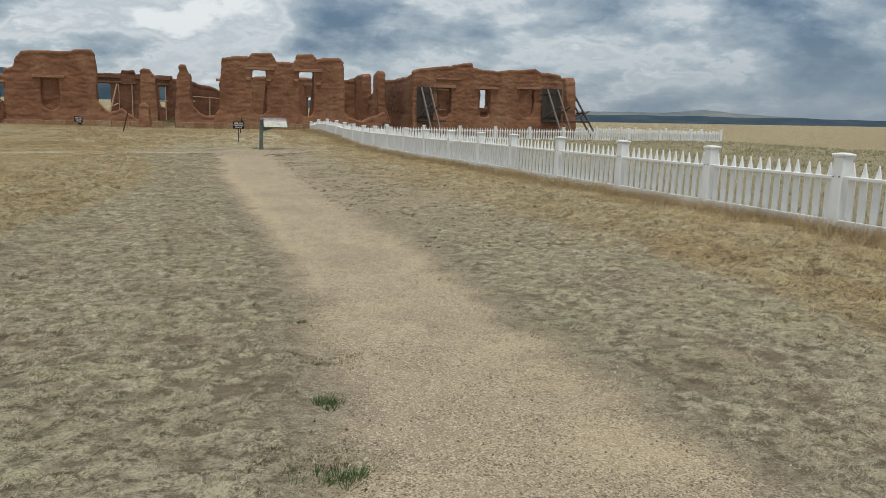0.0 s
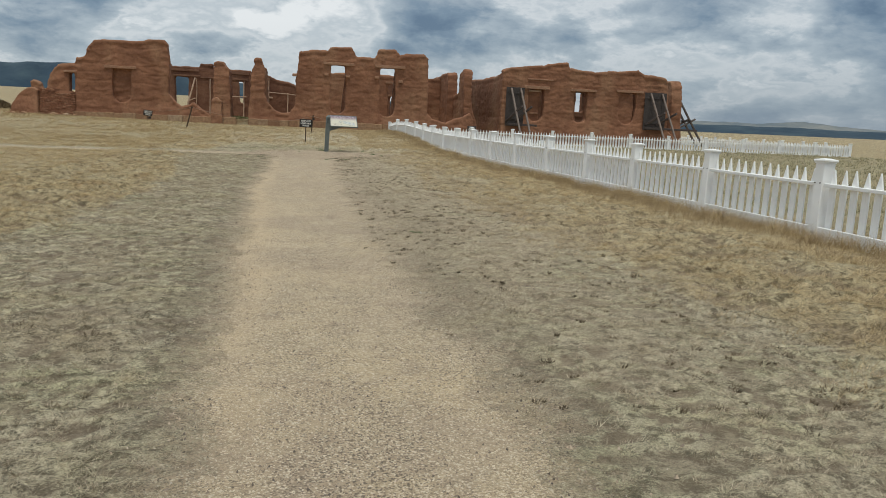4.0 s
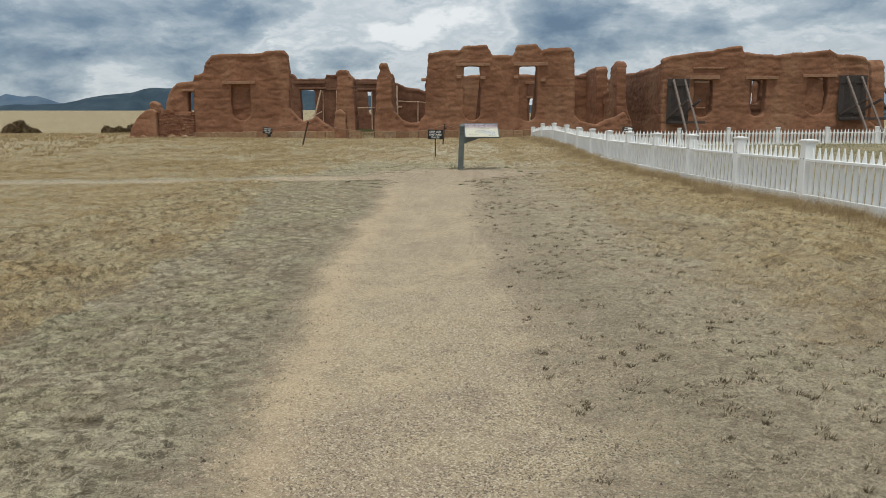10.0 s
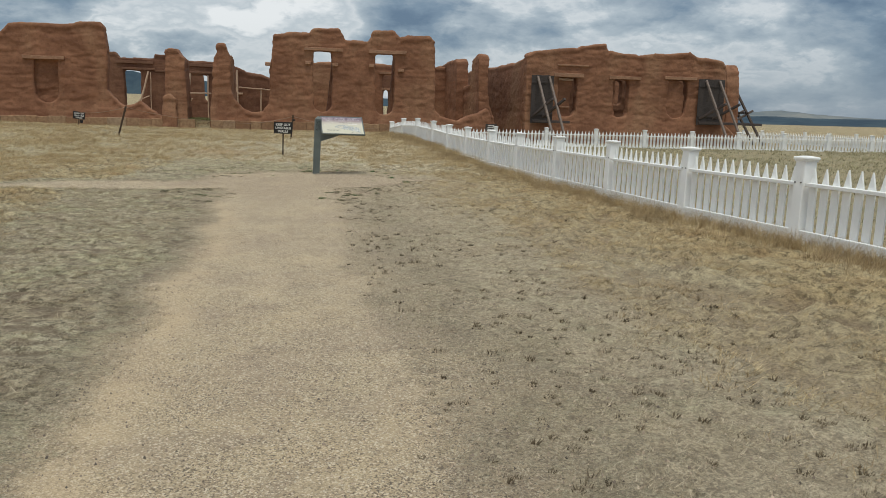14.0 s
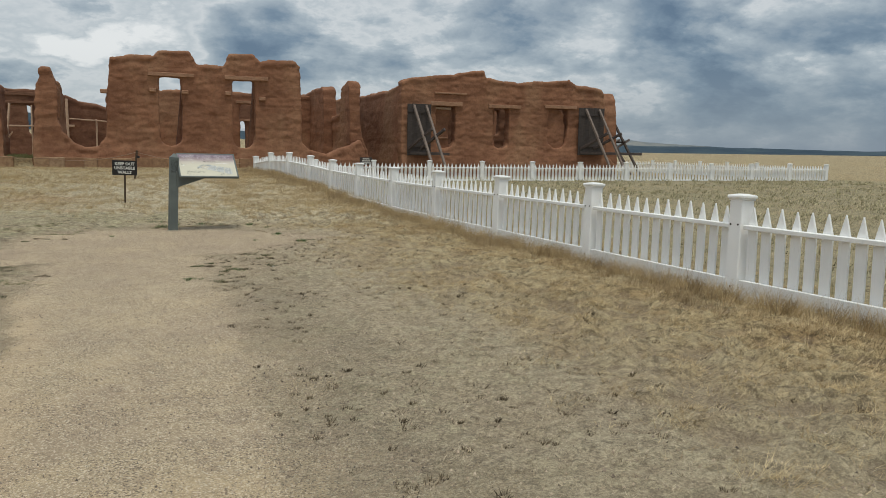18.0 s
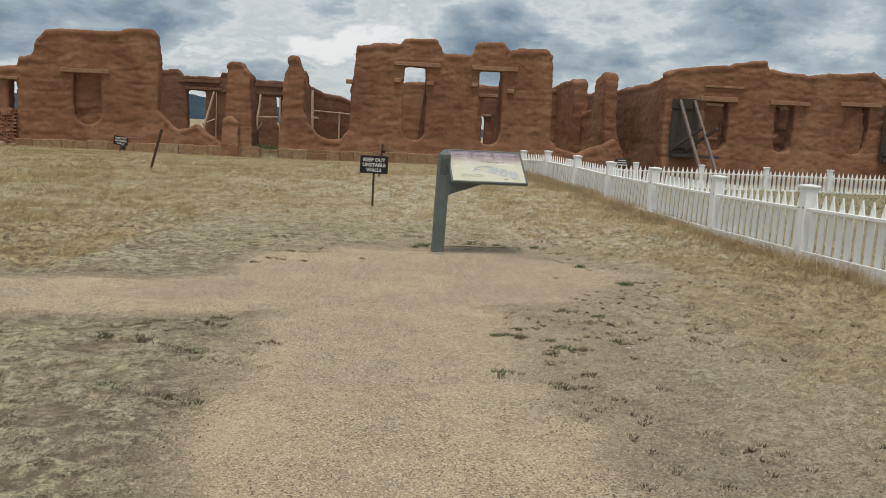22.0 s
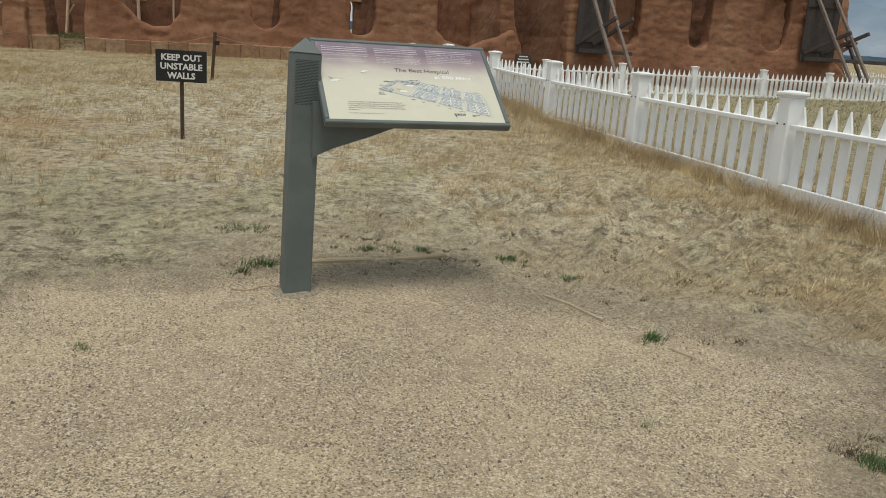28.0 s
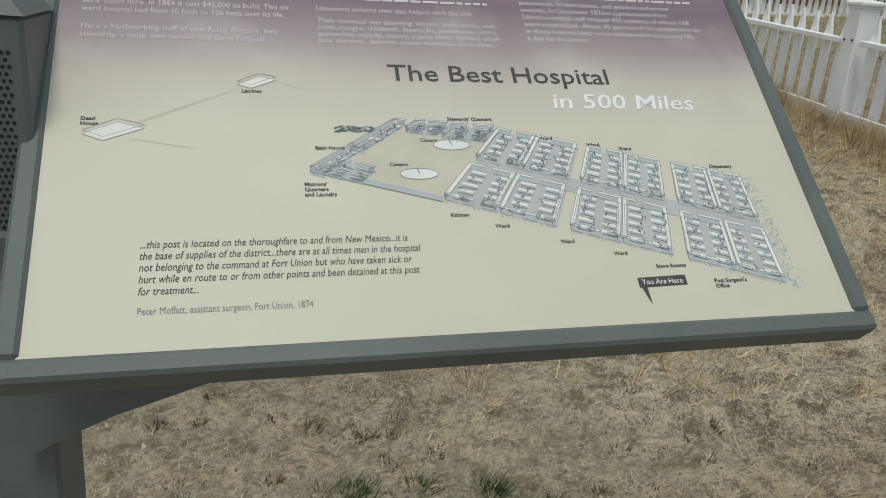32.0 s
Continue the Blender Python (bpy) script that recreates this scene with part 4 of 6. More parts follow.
# earth ramp overgrown in the doorway gap
bm = bmesh.new()
bmesh.ops.create_grid(bm, x_segments=16, y_segments=30, size=0.5)
for v in bm.verts:
    x, y = -3.98 + v.co.x * 1.7, FRONT + 1.6 + v.co.y * 5.4
    rise = 0.5 * float(smoothstep(-0.42, -0.1, v.co.y)) * float(smoothstep(0.5, 0.1, v.co.y))
    v.co = (x, y, gz(x, y) - 0.06 + rise + 0.05 * noise.noise(Vector((x, y, 0)) * 1.6))
ob = part("earth_ramp", bm, GROUND, smooth=True)
for name in ("path", "tall"):
    ob.data.attributes.new(name, "FLOAT", "POINT").data.foreach_set("value", [2.0] * len(ob.data.vertices))
tagged(ob, "low earth ramp with green grass in a doorway gap", "mound", kind="structure")

# ---- timber shoring ----
def shoring(x, w, z0, z1, reach, label):
    t = thing("wall_brace", pose(x, FRONT - 0.27, 0), label, "brace", "shoring on the adobe wall")
    for k in range(5):
        part("board", block(w / 5 - 0.004, 0.05, z1 - z0 + 0.015 * (k % 2), 0.003, (-w / 2 + (k + 0.5) * w / 5, 0, z0)), GREY_PANEL, t, "dark grey shoring board")
    for z in (z0 + 0.5, z1 - 0.5):
        part("batten", block(w - 0.06, 0.04, 0.12, 0.006, (0, -0.05, z)), GREY_PANEL, t)
    for dx in (-0.24 * w, 0.28 * w):
        part("raker", beam((dx, -0.05, z1 - 0.08), (dx + 0.3, -3.2, 0.0), 0.13, 0.13), WORN_WOOD, t)
        part("strut", beam((dx - 0.3, -0.05, z0 + 0.4), (dx + 0.42, -2.0, 2.85), 0.13, 0.15), STRUT_WOOD, t)
    part("tie", beam((-w / 2 + 0.1, -0.16, z0 + 0.14), (w / 2 + reach, -0.5, z0 + 0.1), 0.12, 0.16), STRUT_WOOD, t)
    return t


shoring(16.92, 1.45, 1.35, 4.32, 1.0, "dark shoring panel with raking timber braces against adobe")
shoring(28.5, 1.85, 1.5, 4.45, 2.6, "wide dark shoring panel with raking timber braces against adobe")
t = thing("wall_brace", pose(31.95, 70.6, 0), "raking timber braces propping a broken end wall", "brace", "shoring on the adobe wall")
for dy in (0, 1.2):
    part("raker", beam((0.1, dy, 4.4), (2.9, dy, 0.05), 0.16, 0.14), GREY_WOOD, t)
    part("strut", beam((0.15, dy + 0.1, 1.6), (1.9, dy + 0.1, 2.6), 0.14, 0.14), GREY_WOOD, t)
part("tie", beam((1.35, -0.35, 2.42), (1.35, 1.6, 2.42), 0.1, 0.12), GREY_WOOD, t)
part("panel", block(0.06, 1.8, 3.0, 0.006, (0.1, 0.6, 1.6)), GREY_PANEL, t)

# pale props and bars inside the ruin
def prop(a, b, w=0.1, label="pale peeled pole propped against the back wall"):
    ob = part("wooden_prop", beam(a, b, w, w, 0.02, 0.03), PALE_WOOD)
    return tagged(ob, label, "pole", "props in the ruin")


prop((-9.35, 83.8, 4.45), (-10.15, 82.9, 1.0), 0.12)
prop((-9.2, 83.85, 4.4), (-9.2, 83.6, 1.0), 0.06)
prop((-9.3, 83.7, 2.6), (-10.0, 83.1, 2.25), 0.08)
prop((-8.0, 83.8, 4.4), (-8.0, 83.7, 0.8), 0.09)
prop((-6.25, 83.8, 4.4), (-6.6, 83.2, 0.7), 0.13)
prop((-6.6, 83.6, 2.92), (-4.7, 83.6, 2.92), 0.1, "pale horizontal rail across a doorway")
prop((-6.5, 83.7, 1.9), (-6.1, 83.3, 2.5), 0.08)
prop((-4.95, 83.8, 4.3), (-4.95, 83.7, 0.8), 0.1)
prop((-2.5, 79.8, 4.6), (-2.5, 79.6, 0.8), 0.16)
prop((-2.75, 79.7, 2.9), (-2.1, 79.7, 2.9), 0.14, "short pale cross piece on a prop")
prop((-0.8, 79.8, 3.35), (-0.8, 79.7, 0.8), 0.1)
prop((-2.4, 79.7, 3.35), (0.2, 79.7, 3.2), 0.08, "pale horizontal rail along the broken wall")


# ---- white picket fences ----
def solid(name, bm, mat):
    me = bpy.data.meshes.new(name)
    bm.to_mesh(me)
    bm.free()
    me.materials.append(mat)
    return me


def picket_mesh(h):
    bm = sheet([(-0.06, 0), (0.06, 0), (0.06, h - 0.22), (0.0, h), (-0.06, h - 0.22)], 0.024, (0, -0.012, 0))
    return solid("picket", bm, WHITE)


POST = solid("post", block(0.188, 0.188, 1.5, 0.01, (0, 0, -0.42)), WHITE)
bm = block(0.24, 0.24, 0.042, 0.012, (0, 0, 1.092))
block(0.208, 0.208, 0.02, 0.006, (0, 0, 1.073), bm)
bmesh.ops.create_cone(bm, cap_ends=True, segments=4, radius1=0.155, radius2=0.05, depth=0.016, matrix=Matrix.Translation((0, 0, 1.1405)) @ Matrix.Rotation(radians(45), 4, "Z"))
CAP = solid("post_cap", bm, WHITE)
bm = bmesh.new()
bmesh.ops.create_cone(bm, cap_ends=True, segments=8, radius1=0.011, radius2=0.009, depth=0.014, matrix=Matrix.Rotation(radians(90), 4, "X"))
BOLT = solid("bolt", bm, RUSTY)
PICKETS = [picket_mesh(0.86 + 0.008 * k) for k in range(3)]


def rail_mesh(length, h, depth):
    return solid("rail", block(length, depth, h, 0.006, (length / 2, 0, 0)), WHITE)


# the fence and signs have settled a little out of plumb
SETTLED = Matrix.Rotation(radians(2.2), 4, "Y") @ Matrix.Rotation(radians(-1.8), 4, "X")


def fence(label, posts, side):
    """Posts as (x, y, height of its foot), with rails, board and pickets between."""
    t = thing("picket_fence", pose(posts[0][0], posts[0][1], 0), label, "fence", "picket fences round the plot")
    rng = random.Random(len(posts))
    ox, oy = posts[0][:2]
    for i, (x, y, z) in enumerate(posts):
        lean = Matrix.Rotation(rng.uniform(-0.01, 0.01), 4, "X") @ Matrix.Rotation(rng.uniform(-0.01, 0.01), 4, "Y")
        p = posts[min(i + 1, len(posts) - 1)]
        q = posts[max(i - 1, 0)]
        turn = math.atan2(p[1] - q[1], p[0] - q[0])
        at = Matrix.Translation((x - ox, y - oy, z)) @ SETTLED @ Matrix.Rotation(turn, 4, "Z") @ lean
        ob = shared("post", POST, t, at)
        shared("post_cap", CAP, ob, Matrix())
        for s, z in ((1, 0.80), (-1, 0.80), (1, 0.1)):
            shared("bolt", BOLT, ob, Matrix.Translation((0.055 * s * (z > 0.5), 0.095 * side, z)))
    for a, b in zip(posts, posts[1:]):
        a, b = Vector(a), Vector(b)
        run = (b - a).to_2d().length
        way = Vector(((b - a).x / run, (b - a).y / run, 0))
        turn = Matrix.Rotation(math.atan2(way.y, way.x), 4, "Z")
        slope = Matrix.Rotation(-math.atan2(b.z - a.z, run), 4, "Y")
        start = a + way * 0.1 - Vector((ox, oy, 0))
        span = run - 0.2
        sag = rng.uniform(-0.006, 0.006)
        for name, z, h, depth, off in (("rail", 0.76 + sag, 0.05, 0.075, 0.05 * side), ("base_board", -0.25, 0.44, 0.045, 0.05 * side)):
            me = rail_mesh(span, h, depth)
            shared(name, me, t, Matrix.Translation(start) @ turn @ slope @ Matrix.Translation((0, off - 0.035 * z, z)))
        n = 13
        for k in range(n):
            d = span * (k + 0.5) / n
            z = (b.z - a.z) * (d + 0.1) / run
            at = Matrix.Translation(start + way * d + Vector((0, 0, z + 0.14))) @ SETTLED @ turn @ Matrix.Rotation(rng.uniform(-0.02, 0.02), 4, "Y")
            shared("picket", PICKETS[rng.randrange(3)], t, at)
    return t


def crest(y):
    return float(np.interp(y, [0, 12, 30, 42, 44.5, 47, 50, 53, 56, 58.5, 61.5], [0, 0, 0.04, 0.07, 0.11, 0.14, 0.22, 0.34, 0.37, 0.26, 0.05]))


near = []
for k in range(-4, 18):
    y = float(np.interp(k, [-4, 0, 4, 7, 11, 17], [-2.6, 9.6, 21.75, 29.75, 41.5, 60.4]))
    near.append((float(np.interp(y, [-3, 9.6, 25, 30, 38, 45, 51, 61], [9.1, 8.6, 7.93, 7.5, 7.22, 7.15, 7.1, 6.5])), y, crest(y)))
fence("long white-painted wooden picket fence with square capped posts", near, 1)
back = [(6.52 + 2.91 * k, 60.9 - 0.03 * k, 0.0) for k in range(1, 13)]
fence("white picket fence along the front of the ruin", [near[-1]] + back, -1)
fence("white picket fence running away across the plain", [back[-1]] + [(back[-1][0] + 0.02 * k, back[-1][1] + 3.0 * k, 0.0) for k in range(1, 11)], 1)


# ---- wayside sign ----
def words(text, size, x, y, mat, parent, name="lettering", bold=0.0, slant=0.0, align="LEFT", spacing=1.0, width=0.0):
    cu = bpy.data.curves.new(name, "FONT")
    cu.body, cu.size, cu.align_x, cu.shear, cu.offset, cu.space_line, cu.space_character = text, size, align, slant, bold, spacing, 1.0
    cu.resolution_u = 2
    tmp = new("type", cu)
    me = bpy.data.meshes.new_from_object(tmp.evaluated_get(bpy.context.evaluated_depsgraph_get()))
    bpy.data.objects.remove(tmp)
    me.materials.clear()
    me.materials.append(mat)
    ob = new(name, me)
    ob.parent = parent
    fit = 1.0
    if width:
        xs = [v.co.x for v in me.vertices]
        fit = width / (max(xs) - min(xs))
    ob.matrix_basis = Matrix.Translation((x, y, 0.0006)) @ Matrix.Diagonal((fit, 1, 1, 1))
    return ob


def bars(x0, x1, y0, n, pitch, h, mat, parent, name="text_bar", seed=1):
    r = random.Random(seed)
    for k in range(n):
        bm = bmesh.new()
        x = x0
        while x < x1:
            w = min(r.uniform(0.008, 0.026), x1 - x)
            if w > 0.003:
                y = y0 - k * pitch
                bm.faces.new([bm.verts.new(v) for v in ((x, y, 0), (x + w, y, 0), (x + w, y + h, 0), (x, y + h, 0))])
            x += w + 0.0035
        ob = part(name, bm, mat, parent)
        ob.location.z = 0.0006


def wayside():
    t = thing("wayside_sign", pose(1.88, 39.06, 0, 0, 0, 4.6), "grey-green metal wayside sign with a tilted printed panel", "sign")
    bm = block(0.165, 0.165, 1.72, 0.006, (0, 0, -0.3))
    post = part("post", bm, GREY_METAL, t, "square grey-green metal post")
    post.rotation_euler = (radians(-1.5), radians(2.4), 0)
    bm = bmesh.new()
    bmesh.ops.create_cone(bm, cap_ends=True, segments=4, radius1=0.12, radius2=0.004, depth=0.085, matrix=Matrix.Translation((0, 0, 1.4625)) @ Matrix.Rotation(radians(45), 4, "Z"))
    part("post_cap", bm, GREY_METAL, post)
    # loudspeaker grille of punched holes
    bm = bmesh.new()
    for r in range(30):
        for c in range(17):
            x, z = -0.062 + 0.0076 * c + 0.004 * (r % 2), 1.13 + 0.0085 * r
            vs = [bm.verts.new((x + 0.0027 * math.cos(a), -0.0833, z + 0.0027 * math.sin(a))) for a in (0, 1.05, 2.09, 3.14, 4.19, 5.24)]
            bm.faces.new(vs)
    part("speaker_grille", bm, HOLE_BLACK, post, "perforated speaker grille")
    # bracket arm under the panel
    bm = sheet([(0.084, 0.825), (0.084, 1.15), (0.98, 1.15), (0.98, 1.13), (0.66, 1.035), (0.42, 0.95), (0.2, 0.88), (0.13, 0.85)], 0.06, (0, -0.08, 0))
    part("bracket", bm, GREY_METAL, t, "tapered grey metal bracket")
    W, H = 1.128, 0.695
    frame_place = Matrix.Translation((0.116, -0.287, 1.056)) @ Matrix.Rotation(radians(0.5), 4, "Y") @ Matrix.Rotation(radians(40.2), 4, "X")
    bm = block(W - 0.02, H - 0.02, 0.02, 0.0, (W / 2, H / 2, -0.02))
    board = part("panel", bm, PANEL_PRINT, t, "cream and mauve printed panel")
    board.matrix_basis = frame_place
    for name, sx, sy, x, y in (("frame_rail", W, 0.028, W / 2, 0.014), ("frame_rail", W, 0.028, W / 2, H - 0.014), ("frame_stile", 0.028, H - 0.056, 0.014, H / 2), ("frame_stile", 0.028, H - 0.056, W - 0.014, H / 2)):
        part(name, block(sx, sy, 0.048, 0.005, (x, y, -0.042)), GREY_METAL, board)
    w = words
    w("The Best Hospital", 0.044, 0.482, 0.433, DARK_INK, board, bold=0.0003, width=0.35)
    w("in 500 Miles", 0.040, 0.727, 0.385, WHITE_INK, board, slant=0.12, bold=0.0004, width=0.236)
    quote = "...this post is located on the thoroughfare to and from New Mexico...it is\nthe base of supplies of the district...there are at all times men in the hospital\nnot belonging to the command at Fort Union but who have taken sick or\nhurt while en route to or from other points and been detained at this post\nfor treatment..."
    w(quote, 0.0150, 0.148, 0.163, DARK_INK, board, slant=0.22, spacing=1.05, width=0.345)
    w("Peter Moffatt, assistant surgeon, Fort Union, 1874", 0.0135, 0.148, 0.0745, GREY_INK, board, width=0.202)
    w("Here a hardworking staff of two Army doctors, two\nstewards, a cook, two nurses, and three hospital", 0.0150, 0.058, 0.517, LILAC_INK, board, spacing=1.05, width=0.268)
    w("once stood here. In 1864 it cost $45,000 to build. This six\nward hospital had from 10 beds to 126 beds over its life.", 0.0150, 0.058, 0.566, LILAC_INK, board, spacing=1.05, width=0.288)
    w("Untrained enlisted men also helped tend the sick.", 0.0150, 0.386, 0.567, LILAC_INK, board, width=0.246)
    w("Their caseload was daunting: blisters, boils, burns, cuts,\ncolds, coughs, childbirth, fevers, flu, pneumonia, ulcers,\ngonorrhea, syphilis, scurvy, scarlet fever, typhoid, small-\npox, diarrhea, delirium, opium overdose, alcoholism,", 0.0140, 0.386, 0.543, LILAC_INK, board, spacing=0.95, width=0.285)
    w("pneumonia, broken bones, and gunshot and arrow\nwounds. In December 1876-a typical month-Fort\nUnion's medical staff treated 425 patients, of whom 168\nwere hospitalized. About 40 percent of the people who lay\nin these hospital beds were civilians-who had to pay 50c\na day for treatment.", 0.0145, 0.715, 0.597, LILAC_INK, board, spacing=1.06, width=0.315)
    bars(0.06, 0.34, 0.625, 3, 0.0165, 0.0045, LILAC_INK, board, seed=4)
    bars(0.386, 0.66, 0.625, 3, 0.0165, 0.0045, LILAC_INK, board, seed=3)
    bars(0.715, 1.03, 0.632, 2, 0.0165, 0.0045, LILAC_INK, board, seed=5)
    return t, board


sign, board = wayside()


# ---- lettered boards, stakes and ropes ----
def warning_sign(x, y, w, h, top, lean, turn, size, label):
    z = gz(x, y)
    t = thing("warning_sign", pose(x, y, z, 0, lean, turn), label, "sign", "warning signs by the ruin")
    part("stake", block(0.045, 0.04, top + 0.25, 0.006, (0, 0.03, -0.3)), DARK_WOOD, t, "dark wooden stake")
    b = part("board", block(w, 0.022, h, 0.004, (0, 0, top - h)), BLACK_BOARD, t, "black board with white painted letters")
    for k, line in enumerate(("KEEP OUT", "UNSTABLE", "WALLS")):
        ob = words(line, size, 0, 0, WHITE_LETTER, b, bold=0.0034 * size / 0.1, align="CENTER", spacing=1.08)
        ob.matrix_basis = Matrix.Translation((0, -0.0135, top - h * (0.325 + 0.285 * k))) @ Matrix.Rotation(radians(90), 4, "X")
    return t


KEEP = "black KEEP OUT UNSTABLE WALLS board on a dark stake in straw"
warning_sign(0.99, 44.88, 0.60, 0.38, 1.09, 1.0, -4, 0.104, KEEP)
t = warning_sign(-10.0, 64.6, 0.6, 0.40, 0.72, 6, 6, 0.104, "small black warning board tilted on a short stake")
part("box", block(0.17, 0.08, 0.17, 0.008, (0.14, -0.01, 0.13)), BLACK_BOARD, t, "small black box")


def stake(x, y, h, lean, label, box=False):
    t = thing("stake", pose(x, y, gz(x, y), 0, lean, 0), label, "stake", "stakes with a rope by the ruin")
    part("post", block(0.07, 0.06, h + 0.3, 0.01, (0, 0, -0.3)), DARK_WOOD, t)
    if box:
        part("box", block(0.1, 0.06, 0.09, 0.008, (0.055, -0.03, h - 0.27)), BLACK_BOARD, t, "small black box")
    return t


stake(-5.66, 52.8, 1.24, 15, "dark leaning wooden stake with a rope in straw")
stake(1.29, 53.1, 1.02, 5, "short dark stake with a small black box", True)


def rope(points, name="rope", r=0.012):
    cu = bpy.data.curves.new(name, "CURVE")
    cu.dimensions, cu.bevel_depth, cu.bevel_resolution = "3D", r, 1
    sp = cu.splines.new("POLY")
    sp.points.add(len(points) - 1)
    for q, p in zip(sp.points, points):
        q.co = (*p, 1)
    tmp = new("line", cu)
    me = bpy.data.meshes.new_from_object(tmp.evaluated_get(bpy.context.evaluated_depsgraph_get()))
    bpy.data.objects.remove(tmp)
    me.materials.clear()
    me.materials.append(WIRE)
    return tagged(new(name, me), "thin tan rope strung loosely along the ruin's front", "rope", "ropes along the ruin")


def hang(a, b, sag, n=14):
    a, b = Vector(a), Vector(b)
    return [a.lerp(b, i / n) - Vector((0, 0, sag * 4 * (i / n) * (1 - i / n))) for i in range(n + 1)]


rope(hang((-5.36, 52.8, 1.62), (-2.5, 66.4, 1.0), 0.15) + hang((-2.5, 66.4, 1.0), (1.37, 53.1, 1.42), 0.2)[1:])
rope(hang((1.37, 53.1, 1.42), (6.4, 64.5, 0.85), 0.2))
rope(hang((-5.36, 52.8, 1.62), (-9.8, 64.2, 1.3), 0.1))

# little board by the inner corner of the fence, too far to read
t = thing("notice_board", pose(13.3, 65.6, 0.1), "small weathered notice board on a low stake", "sign")
part("stake", block(0.05, 0.05, 0.9, 0.005, (0, 0.03, -0.2)), GREY_WOOD, t)
b = part("board", block(0.7, 0.03, 0.4, 0.006, (0, 0, 0.72)), GREY_PANEL, t)
for k in range(3):
    part("text_bar", block(0.54 - 0.08 * k, 0.008, 0.05, 0.0, (0, -0.02, 0.79 + 0.11 * k)), WHITE_LETTER, b)

# half buried edging boards by the sign, and a strip of old edging
for x0, y0, x1, y1, h, wide in ((1.94, 39.66, 2.46, 39.64, 0.06, 0.05), (2.475, 39.66, 3.0, 39.69, 0.072, 0.055)):
    bm = beam((x0, y0, h / 2 - 0.035), (x1, y1, h / 2 - 0.012), h, wide, 0.01, 0.03)
    tagged(part("edging_board", bm, EDGE_WOOD), "weathered split timber edging half buried in gravel", "board", "edging boards by the sign")

for x0, y0, x1, y1 in ((3.40, 38.80, 3.50, 38.60), (3.50, 38.60, 3.58, 38.30), (3.75, 37.86, 3.82, 37.70)):
    bm = beam((x0, y0, -0.012), (x1, y1, -0.010), 0.014, 0.026, 0.004, 0.02)
    tagged(part("edging_strip", bm, PALE_EDGE), "pale broken strip of edging sunk in gravel", "board", "edging boards by the sign")
tw = rope([Vector((1.80 - 0.05 * k, 39.08 + 0.03 * math.sin(k * 0.9), 0.012 + 0.006 * math.sin(k * 1.3))) for k in range(7)], "twig", 0.003)
tagged(tw, "thin dry twig lying on gravel by a post", "twig")
bm = bmesh.new()
bmesh.ops.create_icosphere(bm, subdivisions=3, radius=0.125)
for v in bm.verts:
    v.co = Vector((v.co.x * 1.15, v.co.y, v.co.z * 0.22)) + 0.012 * noise.noise_vector(v.co * 14)
bmesh.ops.translate(bm, vec=(1.88, 39.03, -0.012), verts=bm.verts)
tagged(part("post_footing", bm, FOOTING, smooth=True), "rough concrete and gravel footing round a sign post", "footing", kind="structure")

# bared brick courses at the broken end of the front wall
heap = thing("brick_heap", pose(-17.75, FRONT - 0.2, gz(-17, FRONT)), "bared courses of crumbling red brick at the broken wall end", "rubble")
bm = block(0.24, 0.12, 0.075, 0.006)
BRICK = solid("brick", bm, FALLEN_BRICK)
rng = random.Random(12)
for row in range(23):
    z = 0.082 * row
    for col in range(11):
        x = 0.25 * col + 0.125 * (row % 2) + rng.gauss(0, 0.015)
        if x > 2.35 or z > 1.82 - 0.12 * x + 0.16 * math.sin(3.1 * x) or rng.random() < 0.06:
            continue
        loose = 0.1 + 0.25 * (z > 1.45)
        shared("brick", BRICK, heap, Matrix.Translation((x, -0.03 + 0.08 * z + rng.uniform(-0.04, 0.04), z)) @ Euler((rng.gauss(0, 0.05), rng.gauss(0, 0.25 * loose), rng.gauss(0, loose))).to_matrix().to_4x4())

# pale stones strewn along the foot of the broken end
rng = random.Random(31)
ROCKS = []
for k in range(3):
    bm = bmesh.new()
    bmesh.ops.create_icosphere(bm, subdivisions=2, radius=0.16)
    for v in bm.verts:
        v.co = Vector((v.co.x * 1.4, v.co.y, v.co.z * 0.75)) + 0.05 * noise.noise_vector(v.co * 7 + Vector((k * 5, 0, 0)))
    ROCKS.append(solid("stone", bm, STONE))
for k in range(16):
    x, y = (rng.uniform(-23.6, -19.8), rng.uniform(66.4, 67.4)) if k < 8 else (rng.uniform(-19.4, -15.2), rng.uniform(66.0, 66.5))
    ob = new("stone", ROCKS[k % 3])
    ob.matrix_basis = pose(x, y, gz(x, y) + 0.05, 0, 0, rng.uniform(0, 360)) @ Matrix.Scale(rng.uniform(0.6, 1.2), 4)
    tagged(ob, "fallen tan sandstone lump half sunk in straw", "stone", "stones by the broken wall end")


# ---- the printed plan on the sign's panel ----
def inked(quads, mat, name, lift, label=""):
    bm = bmesh.new()
    for q in quads:
        bm.faces.new([bm.verts.new((x, y, 0)) for x, y in q])
    ob = part(name, bm, mat, board, label)
    ob.location.z = lift
    return ob


def plan_point(u, v, h=0.0):
    """From shares of the wards' length and depth to the slanting drawing."""
    a, b, c, d = (0.534, 0.222), (1.02, 0.070), (1.006, 0.256), (0.637, 0.343)
    return tuple((1 - v) * ((1 - u) * a[i] + u * b[i]) + v * ((1 - u) * d[i] + u * c[i]) + h * i for i in (0, 1))


